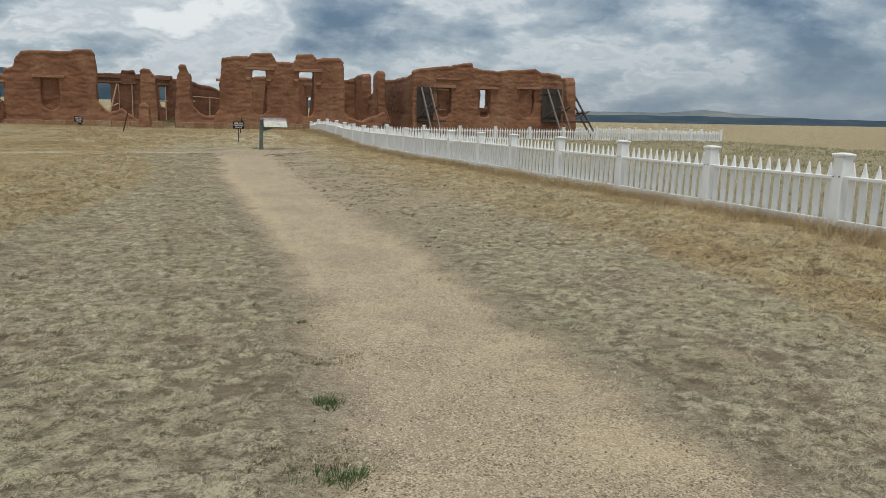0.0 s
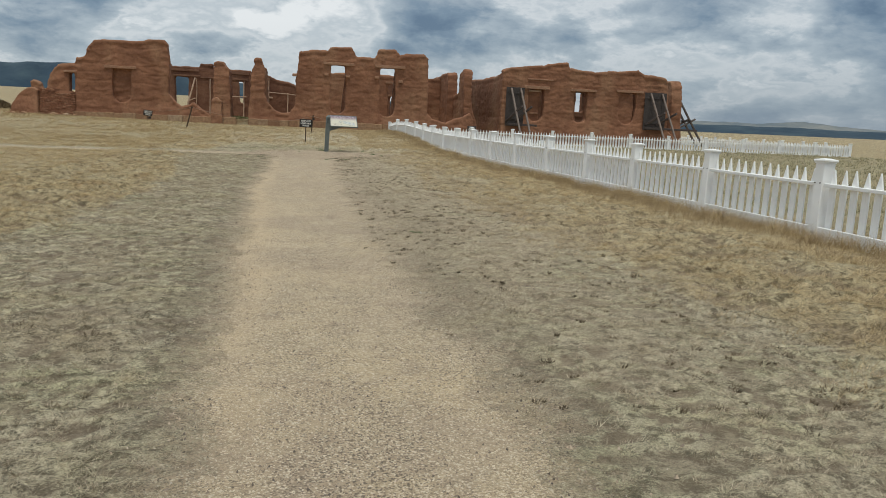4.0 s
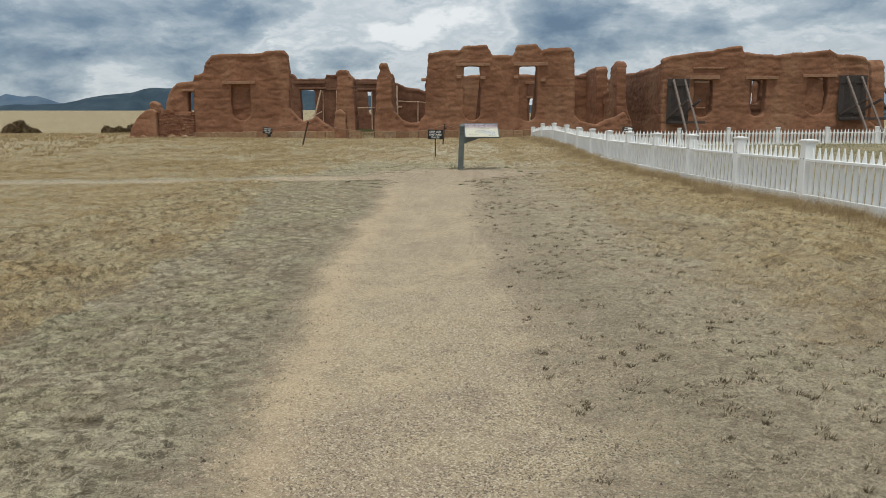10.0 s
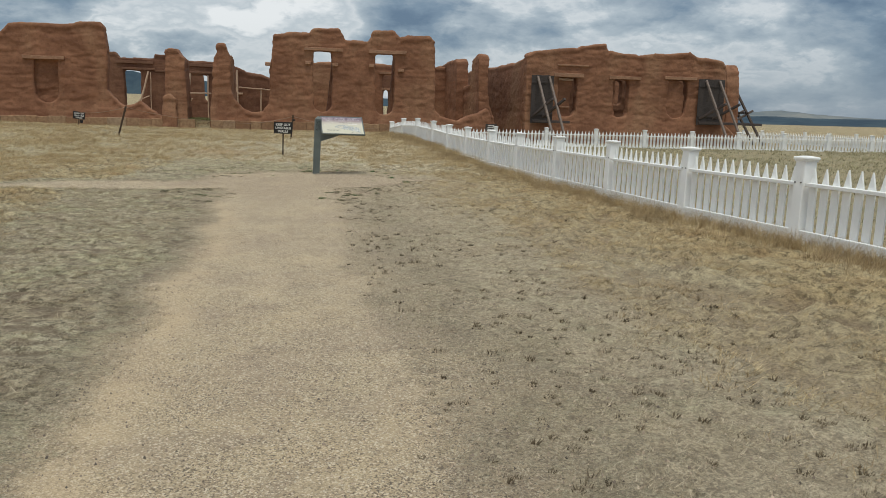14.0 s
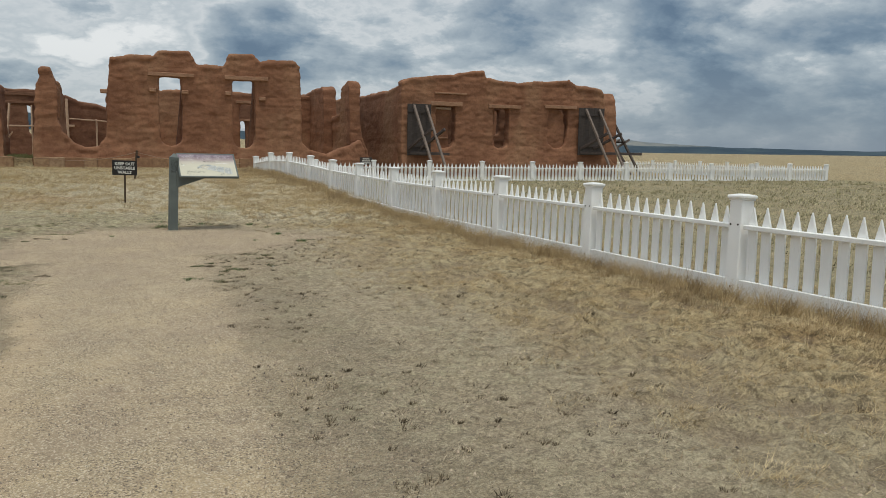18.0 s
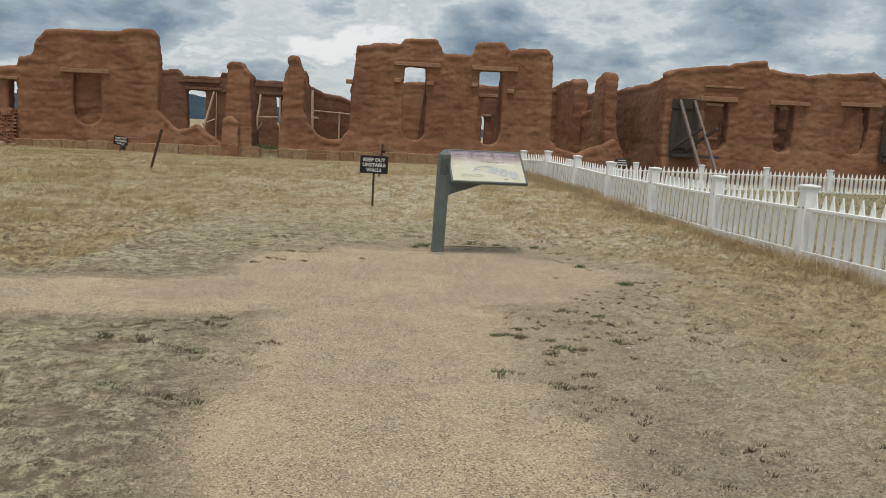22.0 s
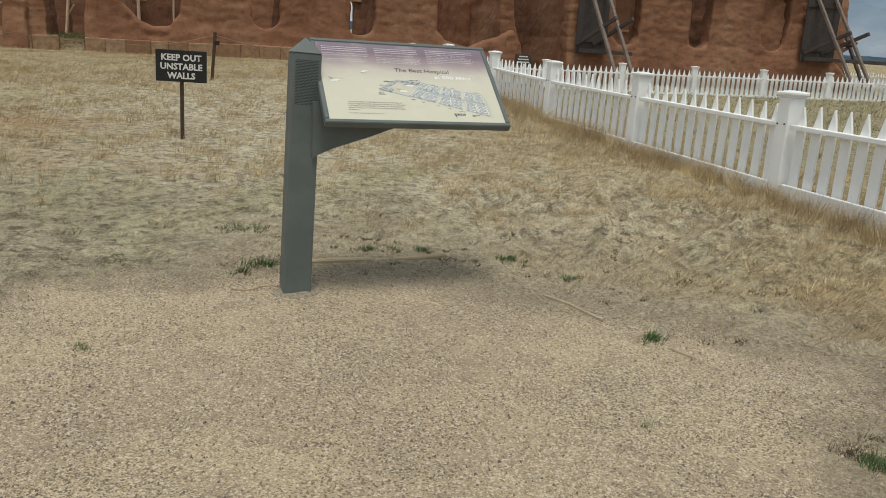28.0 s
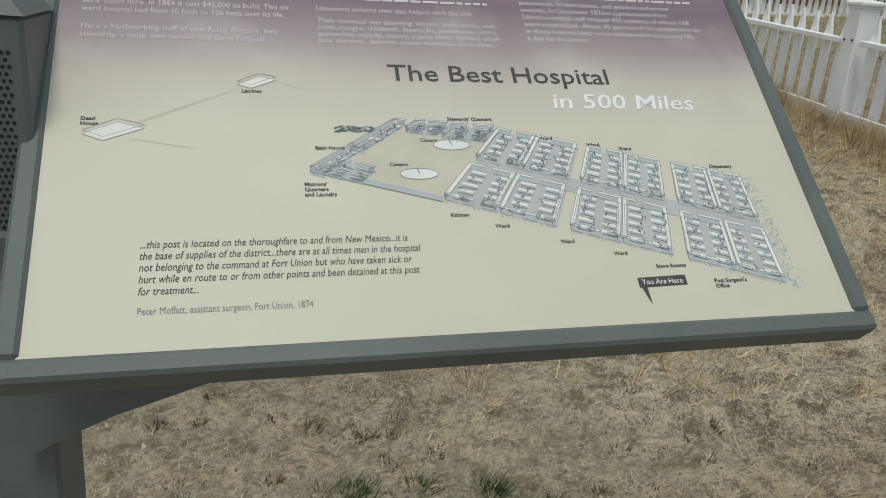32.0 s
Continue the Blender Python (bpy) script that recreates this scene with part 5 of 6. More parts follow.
def yard_point(u, v, h=0.0):
    a, b, c, d = (0.359, 0.273), (0.534, 0.222), (0.637, 0.343), (0.484, 0.356)
    return tuple((1 - v) * ((1 - u) * a[i] + u * b[i]) + v * ((1 - u) * d[i] + u * c[i]) + h * i for i in (0, 1))


def stroke(a, b, w):
    a, b = Vector(a), Vector(b)
    n = Vector((-(b - a).y, (b - a).x)).normalized() * w / 2
    return [tuple(a + n), tuple(a - n), tuple(b - n), tuple(b + n)]


def draw_plan():
    rng = random.Random(9)
    floors, fronts, walls, tops, marks, shade, faint = [], [], [], [], [], [], []

    def band(at, p, q, w, gaps, h):
        """A wall drawn as a pale top with a grey face under it, open at the gaps."""
        (pu, pv), (qu, qv) = p, q
        spans, t0 = [], 0.0
        for g in gaps:
            spans.append((t0, g - 0.07))
            t0 = g + 0.07
        spans.append((t0, 1.0))
        across = abs(qu - pu) > abs(qv - pv)
        for t0, t1 in spans:
            e = [(pu + (qu - pu) * t, pv + (qv - pv) * t) for t in (t0, t1)]
            far = [(u, v + w * 1.6) if across else (u + w, v) for u, v in e]
            quad = [at(*e[0], h), at(*e[1], h), at(*far[1], h), at(*far[0], h)]
            tops.append(quad)
            face = [at(*e[0]), at(*e[1]), at(*e[1], h), at(*e[0], h)]
            fronts.append(face)
            for k in range(4):
                walls.append(stroke(quad[k], quad[(k + 1) % 4], 0.0007))
            walls.append(stroke(face[0], face[1], 0.0007))

    def room(at, u0, v0, u1, v1, h, beds):
        floors.append([at(u0, v0), at(u1, v0), at(u1, v1), at(u0, v1)])
        du, dv, w = u1 - u0, v1 - v0, 0.013
        band(at, (u0, v1 - 0.02), (u1, v1 - 0.02), w, (rng.uniform(0.3, 0.6),), h)
        rows = max(2, beds // 2)
        for k in range(rows):
            for side in (0.10, 0.60):
                u, v = u0 + du * side, v0 + dv * (0.90 - 0.74 * k / (rows - 1))
                c = [(u, v - 0.05 * dv), (u + 0.3 * du, v - 0.05 * dv), (u + 0.3 * du, v + 0.02 * dv), (u, v + 0.02 * dv)]
                tops.append([at(*q, 0.002) for q in c])
                fronts.append([at(*c[0], -0.002), at(*c[1], -0.002), at(*c[1], 0.002), at(*c[0], 0.002)])
                marks.append(stroke(at(*c[0], -0.002), at(*c[1], -0.002), 0.0008))
                walls.append(stroke(at(*c[3], 0.002), at(*c[2], 0.002), 0.0006))
                if rng.random() < 0.85:
                    a = at(u + du * rng.uniform(0, 0.34), v)
                    for _ in range(6):
                        e = (a[0] + rng.uniform(-0.004, 0.004), a[1] + rng.uniform(-0.003, 0.004))
                        shade.append(stroke(e, (e[0] + rng.uniform(-0.002, 0.002), e[1] + rng.uniform(0.003, 0.007)), 0.0014))
                        marks.append(stroke(e, (e[0] + rng.uniform(-0.003, 0.003), e[1] + rng.uniform(-0.002, 0.004)), 0.0009))
        band(at, (u0, v0), (u0, v1 - 0.02), w, (), h)
        band(at, (u1 - w, v0), (u1 - w, v1 - 0.02), w, (), h)
        band(at, (u0, v0), (u1, v0), w, (rng.uniform(0.2, 0.4), rng.uniform(0.6, 0.8)), h)
        for k in range(10):
            a = at(u0 + du * k / 10, v0)
            shade.append(stroke((a[0], a[1] + 0.001), (a[0] + 0.003, a[1] - rng.uniform(0.002, 0.007)), 0.0022))

    # the covered passage between the two rows of wards
    floors.append([plan_point(u, v) for u, v in ((0.0, 0.44), (0.985, 0.44), (0.985, 0.6), (0.0, 0.6))])
    for u0, u1 in ((0.0, 0.15), (0.155, 0.315), (0.355, 0.50), (0.505, 0.65), (0.695, 0.84), (0.845, 0.985)):
        room(plan_point, u0, 0.57, u1, 0.97, 0.009, 10)
        room(plan_point, u0, 0.03, u1, 0.46, 0.009, 10)
    for u0, v0, u1, v1, n in ((0.0, 0.0, 0.10, 0.45, 8), (0.0, 0.45, 0.12, 0.98, 8), (0.10, 0.02, 0.38, 0.2, 8), (0.2, 0.85, 0.5, 1.0, 8), (0.55, 0.82, 0.95, 1.0, 10)):
        room(yard_point, u0, v0, u1, v1, 0.009, n)
    walls.append(stroke(yard_point(0, 0), yard_point(1, 0), 0.0014))
    fronts.append([yard_point(0.38, 0.0), yard_point(1, 0), yard_point(1, 0, 0.009), yard_point(0.38, 0, 0.009)])
    for cx, cy in ((0.507, 0.268), (0.560, 0.317)):
        ring = [(cx + 0.027 * math.cos(a), cy + 0.009 * math.sin(a)) for a in [i * math.tau / 20 for i in range(20)]]
        for q in range(20):
            walls.append(stroke(ring[q], ring[(q + 1) % 20], 0.001))
        tops.append(ring)
        marks.append(stroke((cx, cy), (cx - 0.002, cy + 0.01), 0.0012))
    for k in range(90):
        x, y = 0.42 + rng.uniform(-0.025, 0.03), 0.343 + rng.uniform(-0.005, 0.005)
        marks.append(stroke((x, y), (x + 0.004, y + 0.002), 0.0012))
    for k in range(120):
        v = rng.random()
        a = plan_point(0.985 + rng.uniform(0, 0.05), v)
        shade.append(stroke(a, (a[0] + 0.004, a[1] + 0.003), 0.0016))
    yard = [yard_point(u, v) for u, v in ((0, 0), (1, 0), (1, 1), (0, 1))]
    for cx, cy, s in ((0.112, 0.338, 1.0), (0.296, 0.424, 0.7)):
        pts = [(cx - 0.04 * s, cy - 0.003), (cx + 0.002 * s, cy + 0.016 * s), (cx + 0.036 * s, cy + 0.006), (cx - 0.014 * s, cy - 0.014 * s)]
        tops.append(pts)
        for q in range(4):
            faint.append(stroke(pts[q], pts[(q + 1) % 4], 0.001))
            faint.append(stroke((pts[q][0], pts[q][1] + 0.006), (pts[(q + 1) % 4][0], pts[(q + 1) % 4][1] + 0.006), 0.0008))
    for quads, mat, lift, label in (([yard], PLAN_YARD, 0.0002, "pale courtyard of the printed plan"), (floors, DRAWING_FLOOR, 0.0003, "pale printed floors of the plan"), (fronts, DRAWING_FRONT, 0.0004, "grey printed wall faces of the plan"),
                                    (tops, DRAWING_TOP, 0.0005, "white printed wall tops of the plan"), (shade, BLUE_INK, 0.0006, "blue pencil shading of the plan"), (faint, FAINT_INK, 0.00065, "faint pencil outlines of small houses"), (walls, DRAWING_WALL, 0.0007, "thin grey lines of the plan"), (marks, DARK_BLUE_INK, 0.0008, "tiny dark furniture marks of the plan"),
                                    ([stroke((0.135, 0.352), (0.272, 0.415), 0.004), stroke((0.13, 0.327), (0.21, 0.312), 0.002), stroke((0.33, 0.424), (0.36, 0.414), 0.003)], PLAN_YARD, 0.00025, "faint pencil lines between small houses")):
        tagged(inked(quads, mat, "drawing", lift, label), kind="stuff")
    for text, x, y in (("Latrines", 0.273, 0.4065), ("Dead\nHouse", 0.069, 0.357), ("Bath House", 0.368, 0.309), ("Matrons'\nQuarters\nand Laundry", 0.350, 0.250), ("Cistern", 0.515, 0.322), ("Cistern", 0.467, 0.281), ("Stewards' Quarters", 0.560, 0.360), ("Ward", 0.694, 0.326), ("Ward", 0.766, 0.314), ("Ward", 0.815, 0.307), ("Dispensary", 0.955, 0.274), ("Kitchen", 0.541, 0.198), ("Ward", 0.601, 0.179), ("Ward", 0.689, 0.152), ("Ward", 0.762, 0.131), ("Store Rooms", 0.819, 0.109), ("Post Surgeon's\nOffice", 0.900, 0.083)):
        words(text, 0.0085, x, y, DARK_INK, board, bold=0.0002, spacing=0.95)
    inked([[(0.786, 0.080), (0.858, 0.082), (0.858, 0.097), (0.786, 0.095)], [(0.789, 0.081), (0.797, 0.081), (0.798, 0.054)]], DARK_INK, "marker", 0.0006, "dark marker flag on the plan")
    ob = words("You Are Here", 0.012, 0.791, 0.0845, WHITE_INK, board, width=0.061)
    ob.location.z = 0.0010


DRAWING_FRONT = plain("drawing_front_ink", (0.45, 0.485, 0.49), 0.6)
DRAWING_TOP = plain("drawing_top_ink", (0.80, 0.80, 0.75), 0.6)
PLAN_YARD = plain("plan_yard_ink", (0.60, 0.56, 0.455), 0.6)
FAINT_INK = plain("faint_pencil", (0.45, 0.44, 0.39), 0.6)
DARK_BLUE_INK = plain("dark_blue_ink", (0.13, 0.17, 0.20), 0.6)
draw_plan()


# ---- grass, gravel and green tufts ----
def blades(name, x, y, per, h, w, radius, flop, mat, label, category, seed, sink=0.008):
    """Tufts of blades at the given places, all in one mesh."""
    r = np.random.default_rng(seed)
    n = len(x) * per
    cx, cy = np.repeat(x, per), np.repeat(y, per)
    hh = np.repeat(h, per) * r.uniform(0.55, 1.15, n)
    ww = np.repeat(w, per) * r.uniform(0.7, 1.3, n)
    a, d = r.uniform(0, math.tau, n), np.repeat(radius, per) * np.sqrt(r.uniform(0, 1, n))
    bx, by = cx + d * np.cos(a), cy + d * np.sin(a)
    ta, tl = a + r.normal(0, 0.7, n), flop * hh * r.uniform(0.2, 1.2, n)
    # one shared lean, as the wind has laid it
    tx, ty = bx + tl * np.cos(ta) + 0.35 * hh * flop, by + tl * np.sin(ta) - 0.1 * hh * flop
    s = r.uniform(0, math.tau, n)
    z = surface(bx, by) - sink
    co = np.empty((n, 3, 3))
    co[:, 0] = np.stack([bx + ww * np.cos(s), by + ww * np.sin(s), z], 1)
    co[:, 1] = np.stack([bx - ww * np.cos(s), by - ww * np.sin(s), z], 1)
    co[:, 2] = np.stack([tx, ty, z + sink + hh], 1)
    me = bpy.data.meshes.new(name)
    me.vertices.add(n * 3)
    me.vertices.foreach_set("co", co.astype(np.float32).ravel())
    me.loops.add(n * 3)
    me.loops.foreach_set("vertex_index", np.arange(n * 3, dtype=np.int32))
    me.polygons.add(n)
    me.polygons.foreach_set("loop_start", np.arange(0, n * 3, 3, dtype=np.int32))
    me.update()
    me.materials.append(mat)
    return tagged(new(name, me), label, category, kind="stuff")


def scatter(x0, x1, y0, y1, n, seed, keep):
    r = np.random.default_rng(seed)
    x, y = r.uniform(x0, x1, n), r.uniform(y0, y1, n)
    k = keep(x, y) > r.uniform(0, 1, n)
    return x[k], y[k], r


def patchy(x, y, s, seed):
    p = np.stack([x, y, 0 * x], 1)
    return 0.5 + 0.35 * lumps(p, (s, s, 1), seed) + 0.25 * lumps(p, (s * 2.7, s * 2.7, 1), seed + 1)


def fence_x(y):
    return np.interp(y, [-3, 9.6, 25, 30, 38, 45, 51, 61], [9.1, 8.6, 7.93, 7.5, 7.22, 7.15, 7.1, 6.5])


def off_path(x, y, lo=-0.25, hi=0.75):
    return smoothstep(lo, hi, path_edge(x, y) + 0.35 * (patchy(x, y, 1.3, 5) - 0.5))


def in_ruin(x, y):
    return (y > 67) & (y < 68.3)


def tufts(name, box, n, seed, keep, per, h, w, radius, flop, mat, label, category="grass"):
    x, y, r = scatter(*box, n, seed, keep)
    k = ~in_ruin(x, y)
    x, y = x[k], y[k]
    size = r.uniform(0.6, 1.4, len(x)) * (0.7 + 0.6 * patchy(x, y, 0.7, seed))
    far = 1 + 0.05 * np.maximum(np.abs(x - 1) - 4, 0)
    return blades(name, x, y, per, h * size, w * far, radius * size, flop, mat, label, category, seed + 1)


straw = lambda x, y: tall_grass(x, y) * np.clip(1 - 0.8 * bare(x, y), 0, 1) * np.clip(1.6 * patchy(x, y, 0.8, 37) - 0.1, 0.15, 1) * (0.12 + 0.88 * smoothstep(-0.1, 0.5, tussock_heads(x, y)))
near_turf = lambda x, y: off_path(x, y) * (1 - 0.35 * sparse(x, y)) * (1 - 0.8 * tall_grass(x, y)) * (0.03 + 0.97 * smoothstep(-0.1, 0.45, cushions(x, y)))
tufts("mown_grass", (-4.2, 5.2, 0, 36), 130000, 102, near_turf, 22, 0.021, 0.0019, 0.046, 2.3, GREY_GRASS, "short fuzzy grey-tan grass beside the path")
tufts("mown_grass", (-5, 7, 34, 42), 12000, 103, near_turf, 20, 0.021, 0.0019, 0.055, 2.3, GREY_GRASS, "short grey-tan grass round the path's end")
tufts("straw_grass", (-16, -0.5, -1, 44), 22000, 111, lambda x, y: tall_grass(x, y), 10, 0.04, 0.0026, 0.11, 2.6, STRAW, "matted dry straw on the open prairie")
tufts("straw_grass", (-16, -0.5, -1, 44), 21000, 112, straw, 34, 0.055, 0.0024, 0.10, 2.0, STRAW, "dry golden straw tussocks on the open prairie")
tufts("straw_grass", (3.5, 9.2, -1, 62), 15000, 121, lambda x, y: tall_grass(x, y), 10, 0.04, 0.0022, 0.11, 2.6, STRAW, "matted dry straw towards the fence")
tufts("straw_grass", (3.5, 9.2, -1, 62), 19000, 122, straw, 34, 0.050, 0.0023, 0.10, 2.1, STRAW, "dry golden straw tussocks towards the fence")
tufts("straw_grass", (-17, 9, 38, 67), 20000, 131, straw, 15, 0.075, 0.0036, 0.12, 1.1, STRAW, "dry straw grass in front of the ruin")
tufts("straw_grass", (-9, 8.5, 40.5, 56), 9000, 135, straw, 24, 0.12, 0.0022, 0.09, 0.8, STRAW, "taller straw tussocks behind the wayside sign")
tufts("rust_grass", (5.6, 9.6, -2, 62), 17000, 141, lambda x, y: np.exp(-((x - fence_x(y) + 0.3) / 0.5) ** 2) * np.clip(1.7 * patchy(x, y, 1.1, 47) - 0.2, 0.1, 1), 18, 0.18, 0.0022, 0.08, 0.8, RUST_GRASS, "taller rust-brown grass along the fence foot")
tufts("fence_grass", (5.6, 9.6, -2, 62), 110000, 145, lambda x, y: np.exp(-((x - fence_x(y) + 0.13) / 0.13) ** 2) * np.clip(1.8 * patchy(x, y, 0.9, 49) - 0.15, 0.15, 1), 18, 0.21, 0.0020, 0.08, 1.0, STRAW, "straw grass grown up against the fence boards")
tufts("rust_grass", (-14, 6, 2, 66), 13000, 151, lambda x, y: tall_grass(x, y) * smoothstep(0.54, 0.7, patchy(x, y, 0.5, 41)), 12, 0.065, 0.0026, 0.10, 1.6, RUST_GRASS, "patches of rust-brown dry grass")
tufts("rust_grass", (3.6, 8.4, 4, 60), 14000, 155, lambda x, y: tall_grass(x, y) * smoothstep(0.5, 0.62, patchy(x, y, 0.9, 48)), 14, 0.055, 0.0021, 0.10, 1.9, RUST_GRASS, "rust-brown dry grass patches towards the fence")
tufts("plain_grass", (-48, -15, 8, 100), 14000, 161, lambda x, y: patchy(x, y, 0.3, 43), 7, 0.16, 0.010, 0.1, 0.8, STRAW, "dry straw grass of the wide plain")
tufts("plain_grass", (7.6, 42, 4, 66), 16000, 171, lambda x, y: (x > fence_x(y) + 0.2) * patchy(x, y, 0.3, 44), 7, 0.12, 0.008, 0.1, 0.8, PLOT_GRASS, "short dry grass inside the fenced plot")


tufts("sparse_grass", (-2, 7, 38.5, 47), 32000, 181, lambda x, y: off_path(x, y) * np.clip(1.6 * patchy(x, y, 2.2, 46) - 0.2, 0.1, 1), 14, 0.018, 0.0013, 0.08, 2.4, BLEACHED_GRASS, "thin bleached straw mat round the sign")


def green_patch(x, y, r, n, h, seed, mat=GREEN_GRASS, label="small fresh green grass tuft in dry ground"):
    g = np.random.default_rng(seed)
    px, py = g.normal(x, r * 0.5, n), g.normal(y, r * 0.3, n)
    return blades("green_grass", px, py, 18, g.uniform(0.5, 1.0, n) * h, np.full(n, 0.0026), np.full(n, 0.028), 0.9, mat, label, "grass", seed)


for k, (x, y, r, n, h) in enumerate(((0.54, 4.13, 0.14, 14, 0.07), (0.50, 3.2, 0.13, 14, 0.07), (0.58, 5.85, 0.1, 5, 0.04), (1.81, 32.9, 0.12, 10, 0.045), (2.46, 33.6, 0.2, 12, 0.04), (2.0, 34.05, 0.15, 8, 0.03), (-0.44, 33.4, 0.12, 8, 0.04), (-0.74, 32.5, 0.12, 6, 0.04), (3.72, 38.0, 0.1, 12, 0.06), (3.25, 37.1, 0.1, 4, 0.03), (3.9, 36.57, 0.1, 12, 0.06), (3.40, 39.5, 0.1, 12, 0.055), (3.70, 39.05, 0.08, 7, 0.045), (2.47, 39.93, 0.07, 7, 0.06), (2.67, 39.93, 0.06, 4, 0.04), (2.87, 39.92, 0.05, 6, 0.055), (1.73, 39.58, 0.1, 12, 0.09), (1.96, 39.84, 0.07, 7, 0.07), (1.55, 39.45, 0.06, 5, 0.06), (4.54, 38.93, 0.09, 8, 0.05), (2.56, 15.66, 0.12, 7, 0.035), (1.66, 40.5, 0.25, 8, 0.06), (0.77, 38.3, 0.06, 4, 0.03))):
    green_patch(x, y, r, n, h, 300 + k)

for k, (x, y, r, n, h) in enumerate(((-0.52, 40.0, 0.3, 34, 0.03), (-0.3, 40.25, 0.25, 26, 0.03), (-0.22, 38.8, 0.3, 30, 0.022), (0.09, 38.75, 0.2, 18, 0.02), (0.24, 39.1, 0.22, 16, 0.025), (0.75, 39.7, 0.3, 18, 0.022), (-1.1, 39.5, 0.4, 34, 0.028), (-1.9, 39.2, 0.4, 30, 0.028), (-1.0, 34.0, 0.5, 40, 0.022), (-0.2, 33.2, 0.4, 30, 0.02), (0.6, 4.9, 0.35, 40, 0.022), (0.35, 3.4, 0.4, 40, 0.022))):
    green_patch(x, y, r, n, h, 340 + k, DOOR_GRASS, "thin dull olive grass among dry turf")

g = np.random.default_rng(390)
gx, gy = g.uniform(-4.6, -3.3, 420), FRONT + g.uniform(-0.4, 2.4, 420)
ob = blades("green_grass", gx, gy, 9, g.uniform(0.08, 0.2, 420), np.full(420, 0.008), np.full(420, 0.08), 0.8, DOOR_GRASS, "dull green grass grown in a doorway gap", "grass", 391)
ob.location.z = 0.46


def shrub(x, y, w, h, n, seed, label):
    """A low dry bush: many small twigs and leaves in an uneven heap."""
    r = np.random.default_rng(seed)
    a, d = r.uniform(0, math.tau, n), np.sqrt(r.uniform(0, 1, n))
    px, py = w * d * np.cos(a), 0.6 * w * d * np.sin(a)
    p = np.stack([px, py, 0 * px], 1) + seed
    top = h * np.sqrt(np.maximum(0.02, 1 - d ** 2)) * (0.75 + 0.35 * lumps(p, (1.1, 1.1, 1), seed)) * (1 - 0.28 * px / w)
    z = top * np.sqrt(r.uniform(0.02, 1, n))
    c = np.stack([px, py, z], 1)
    co = c[:, None, :] + r.normal(0, 0.1, (n, 3, 3))
    co[:, :, 2] = np.maximum(co[:, :, 2], -0.1)
    me = bpy.data.meshes.new("shrub")
    me.vertices.add(n * 3)
    me.vertices.foreach_set("co", co.astype(np.float32).ravel())
    me.loops.add(n * 3)
    me.loops.foreach_set("vertex_index", np.arange(n * 3, dtype=np.int32))
    me.polygons.add(n)
    me.polygons.foreach_set("loop_start", np.arange(0, n * 3, 3, dtype=np.int32))
    me.update()
    me.materials.append(SHRUB)
    ob = tagged(new("shrub", me), label, "shrub", "shrubs on the plain")
    ob.location = (x, y, gz(x, y))


shrub(-47.4, 106, 2.1, 1.55, 5000, 401, "rounded brown dry shrub alone on the plain")
shrub(-37.0, 107, 1.5, 0.85, 2600, 402, "low brown dry shrub on the plain")
shrub(-34.3, 107, 1.5, 0.95, 2600, 403, "low grey-brown dry shrub near the ruin")


def chips(name, x, y, size, mat, label, category, seed):
    """Small irregular stones, four faces each, all in one mesh."""
    r = np.random.default_rng(seed)
    n = len(x)
    base = np.array([(1, 0, 0), (-0.5, 0.87, 0), (-0.5, -0.87, 0), (0, 0, 1)])
    a = r.uniform(0, math.tau, n)
    co = np.empty((n, 4, 3))
    level = surface(x, y)
    for k in range(4):
        sx, sy = base[k, 0] * size * r.uniform(0.6, 1.3, n), base[k, 1] * size * r.uniform(0.6, 1.3, n)
        co[:, k, 0] = x + sx * np.cos(a) - sy * np.sin(a) + (k == 3) * r.normal(0, 0.3, n) * size
        co[:, k, 1] = y + sx * np.sin(a) + sy * np.cos(a) + (k == 3) * r.normal(0, 0.3, n) * size
        co[:, k, 2] = level - 0.004 + (k == 3) * (0.004 + size * r.uniform(0.7, 1.2, n))
    tri = np.array([(0, 1, 3), (1, 2, 3), (2, 0, 3)])
    idx = (np.arange(n)[:, None, None] * 4 + tri[None]).reshape(-1).astype(np.int32)
    me = bpy.data.meshes.new(name)
    me.vertices.add(n * 4)
    me.vertices.foreach_set("co", co.astype(np.float32).ravel())
    me.loops.add(len(idx))
    me.loops.foreach_set("vertex_index", idx)
    me.polygons.add(len(idx) // 3)
    me.polygons.foreach_set("loop_start", np.arange(0, len(idx), 3, dtype=np.int32))
    me.update()
    me.materials.append(mat)
    return tagged(new(name, me), label, category, kind="stuff")


on_path = lambda x, y: np.maximum(smoothstep(0.5, -0.15, path_edge(x, y)), 0.45 * sparse(x, y)) * np.clip(0.5 + patchy(x, y, 1.6, 51), 0.3, 1)
px, py, r = scatter(-3.5, 5.5, 1.5, 41, 200000, 201, on_path)
chips("gravel", px, py, 0.0035 + 0.009 * r.uniform(0, 1, len(px)) ** 2, PEBBLE, "fine tan and grey gravel of the footpath", "gravel", 202)
px, py, r = scatter(-1.2, 4.6, 33.5, 39.9, 70000, 205, on_path)
chips("gravel", px, py, 0.003 + 0.0075 * r.uniform(0, 1, len(px)) ** 2, PEBBLE, "coarser grey and tan stones round the sign", "gravel", 206)
px, py, r = scatter(-0.6, 3.6, 1.5, 35, 26000, 208, lambda x, y: np.exp(-((path_edge(x, y) - 0.02) / 0.13) ** 2) * np.clip(2.2 * patchy(x, y, 1.1, 57) - 0.7, 0.03, 1))
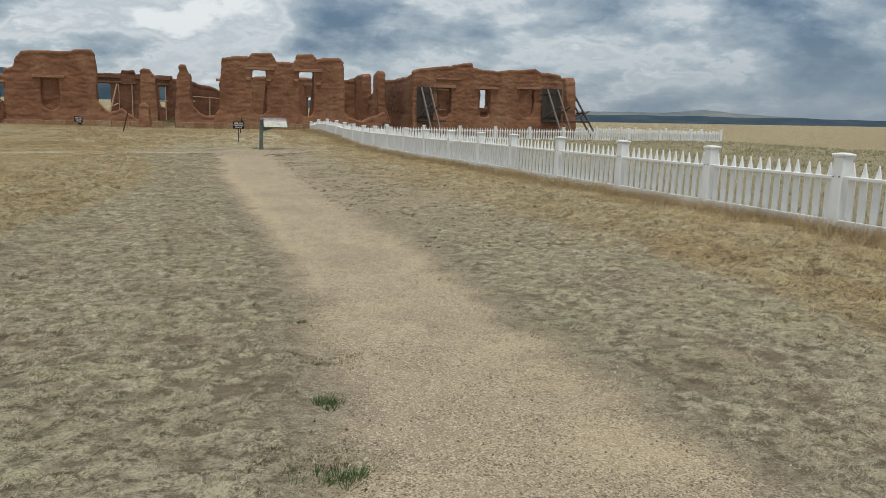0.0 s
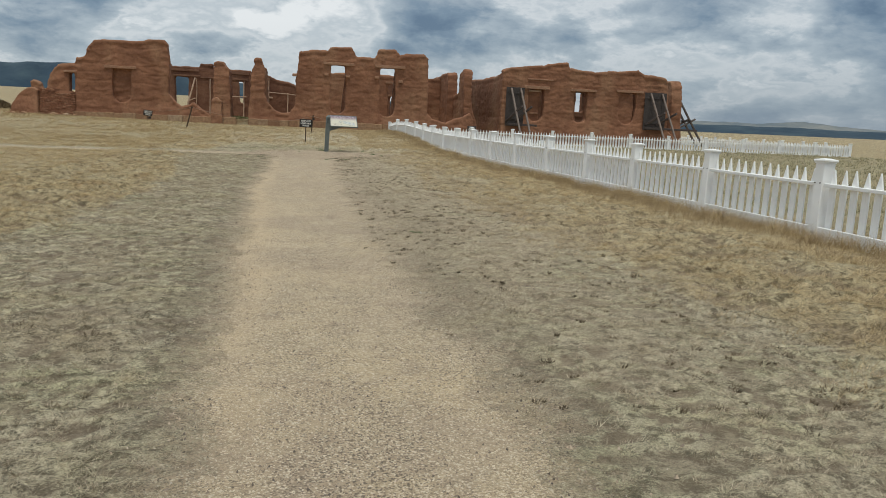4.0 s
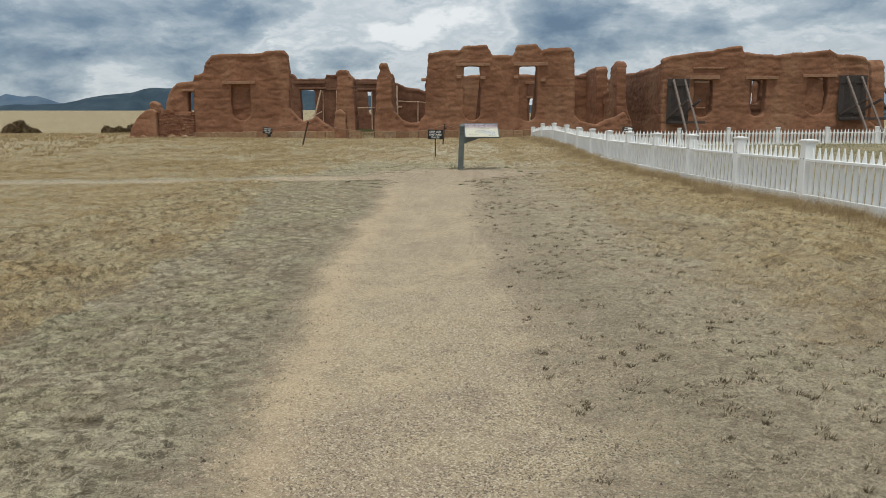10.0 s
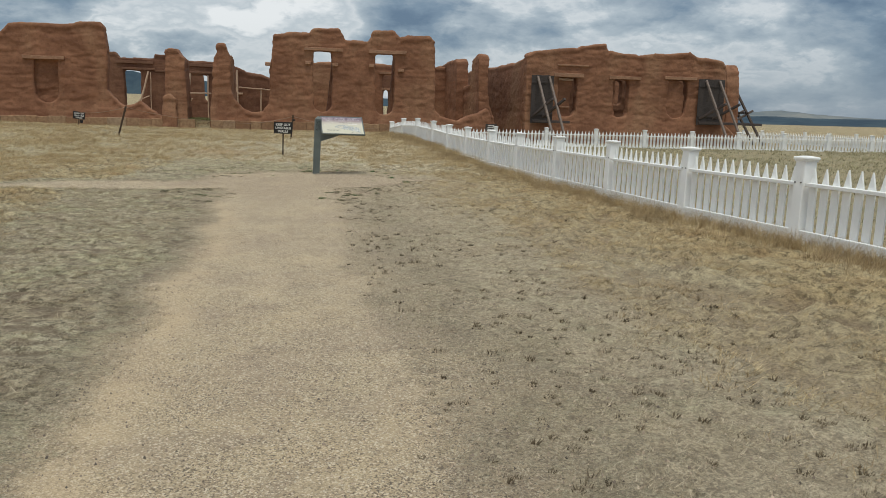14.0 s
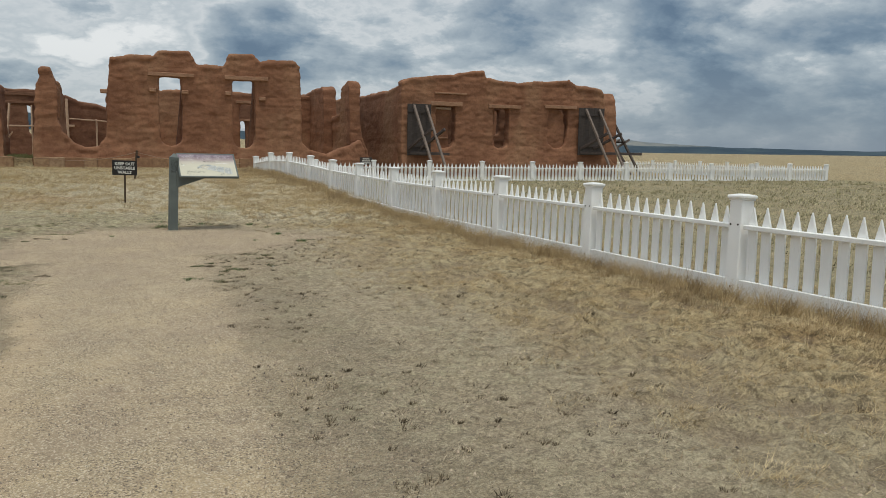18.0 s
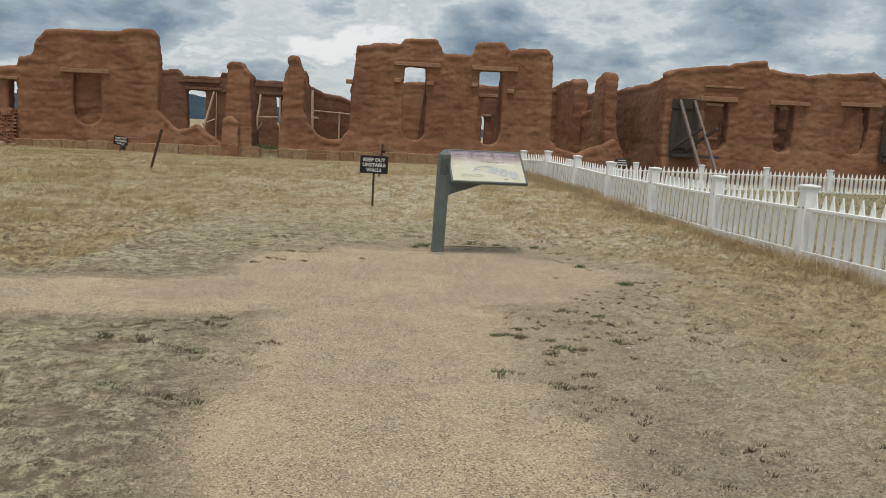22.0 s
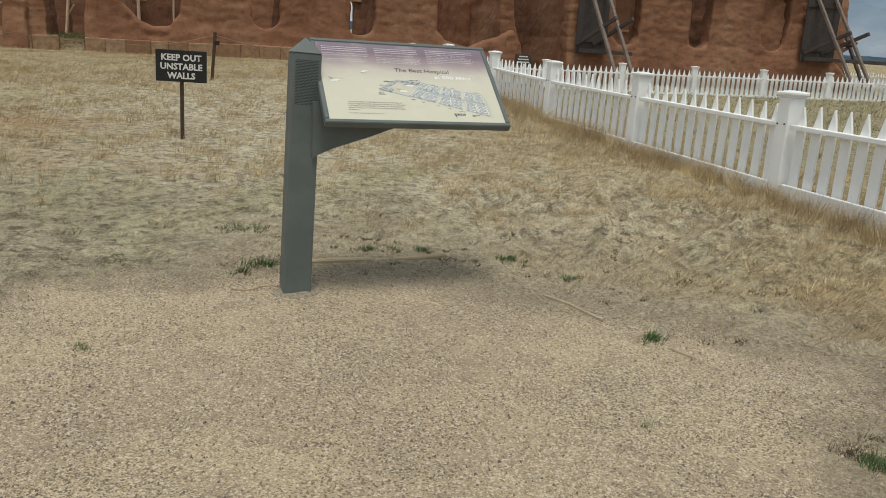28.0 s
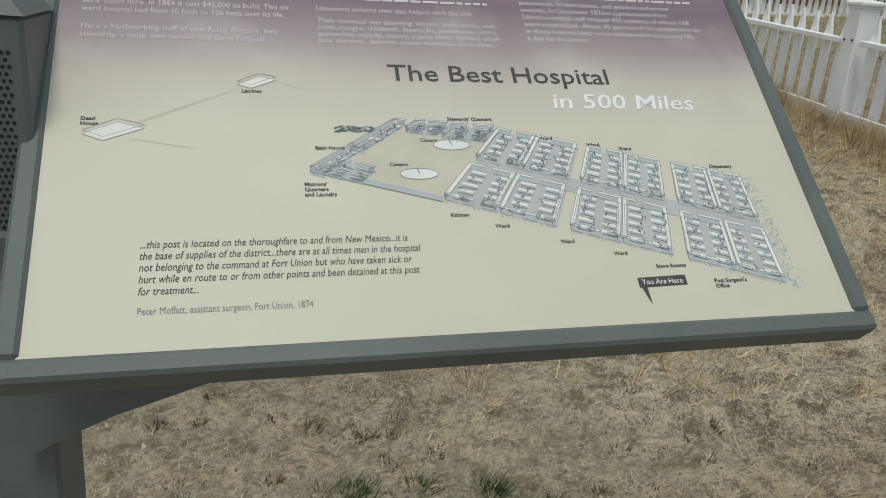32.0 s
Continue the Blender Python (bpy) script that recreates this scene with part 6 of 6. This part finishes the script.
chips("gravel", px, py, 0.006 + 0.010 * r.uniform(0, 1, len(px)) ** 2, EDGE_GRAVEL, "darker coarse gravel thrown to the path's edge", "gravel", 209)
px, py, r = scatter(1.4, 5.4, 9, 41, 2600, 211, lambda x, y: smoothstep(-0.3, 0.3, path_edge(x, y)) * smoothstep(2.6, 1.2, path_edge(x, y)) * (patchy(x, y, 0.9, 61) > 0.45))
blades("dead_tuft", px, py, 20, r.uniform(0.010, 0.028, len(px)), np.full(len(px), 0.005), r.uniform(0.012, 0.042, len(px)), 1.0, DARK_TUFT, "small dark dead grass clumps beside the gravel", "grass", 212)
px, py, r = scatter(-5, 6, 0, 41, 500, 221, lambda x, y: off_path(x, y) * (1 - tall_grass(x, y)))
blades("dead_tuft", px, py, 18, r.uniform(0.015, 0.04, len(px)), np.full(len(px), 0.004), r.uniform(0.03, 0.08, len(px)), 1.2, DARK_TUFT, "dark dead clumps scattered through mown grass", "grass", 222)

# wiry dead weeds grown through the fence
for k, y in enumerate((7.4, 10.8, 14.2, 17.5, 20.6, 24.1, 26.4, 28.3, 29.9, 32.2, 34.8, 37.5, 40.2, 43.6)):
    g = np.random.default_rng(700 + k)
    n = int(g.integers(3, 6))
    wx, wy = float(fence_x(y)) - 0.17 + g.normal(0, 0.05, n), y + g.normal(0, 0.12, n)
    blades("dry_weed", wx, wy, 12, g.uniform(0.22, 0.42, n), np.full(n, 0.0016), np.full(n, 0.05), 0.55, DARK_TUFT, "thin dark dead weed stalks against white pickets", "weed", 720 + k)

# low dark weeds on the gravel's fringe, and one pale stone
for k, (x, y) in enumerate([(1.95, 34.05), (2.11, 33.99), (2.38, 33.9), (2.4, 33.63), (2.54, 33.57), (2.28, 33.48), (2.12, 32.58), (2.2, 32.54), (2.86, 34.52), (3.01, 34.71), (3.05, 34.4), (2.94, 33.82), (2.78, 34.99), (3.86, 36.68), (4.12, 36.7), (2.24, 33.2), (2.4, 32.87), (2.17, 34.3)]):
    g = np.random.default_rng(500 + k)
    n = int(g.integers(4, 9))
    blades("weed", x + g.normal(0, 0.04, n), y + g.normal(0, 0.03, n), 20, g.uniform(0.012, 0.03, n), np.full(n, 0.004), np.full(n, 0.03), 1.1, (WEED, DARK_TUFT, WEED)[k % 3], "low dark weed clump on sparse gravel", "weed", 520 + k)
for k, (x, y) in enumerate([(-0.6, 37.75), (-0.47, 38.12), (-0.24, 38.04), (0.01, 37.92), (-0.44, 33.34), (-0.87, 33.59), (-1.15, 33.6), (-0.46, 34.15), (-0.41, 34.41), (0.09, 33.66), (-0.24, 32.22), (-0.39, 32.34)]):
    g = np.random.default_rng(560 + k)
    n = int(g.integers(4, 9))
    blades("weed", x + g.normal(0, 0.04, n), y + g.normal(0, 0.03, n), 20, g.uniform(0.012, 0.035, n), np.full(n, 0.004), np.full(n, 0.035), 1.1, (WEED, DARK_TUFT)[k % 2], "low dark weed clump at the path's edge", "weed", 580 + k)
bm = bmesh.new()
bmesh.ops.create_icosphere(bm, subdivisions=2, radius=0.017)
for v in bm.verts:
    v.co = Vector((v.co.x * 1.2, v.co.y, v.co.z * 0.7)) + 0.005 * noise.noise_vector(v.co * 40)
bmesh.ops.translate(bm, vec=(2.92, 33.55, 0.012), verts=bm.verts)
tagged(part("pale_stone", bm, FOOTING_STONE, smooth=True), "small pale rounded stone lying in sparse grass", "stone")
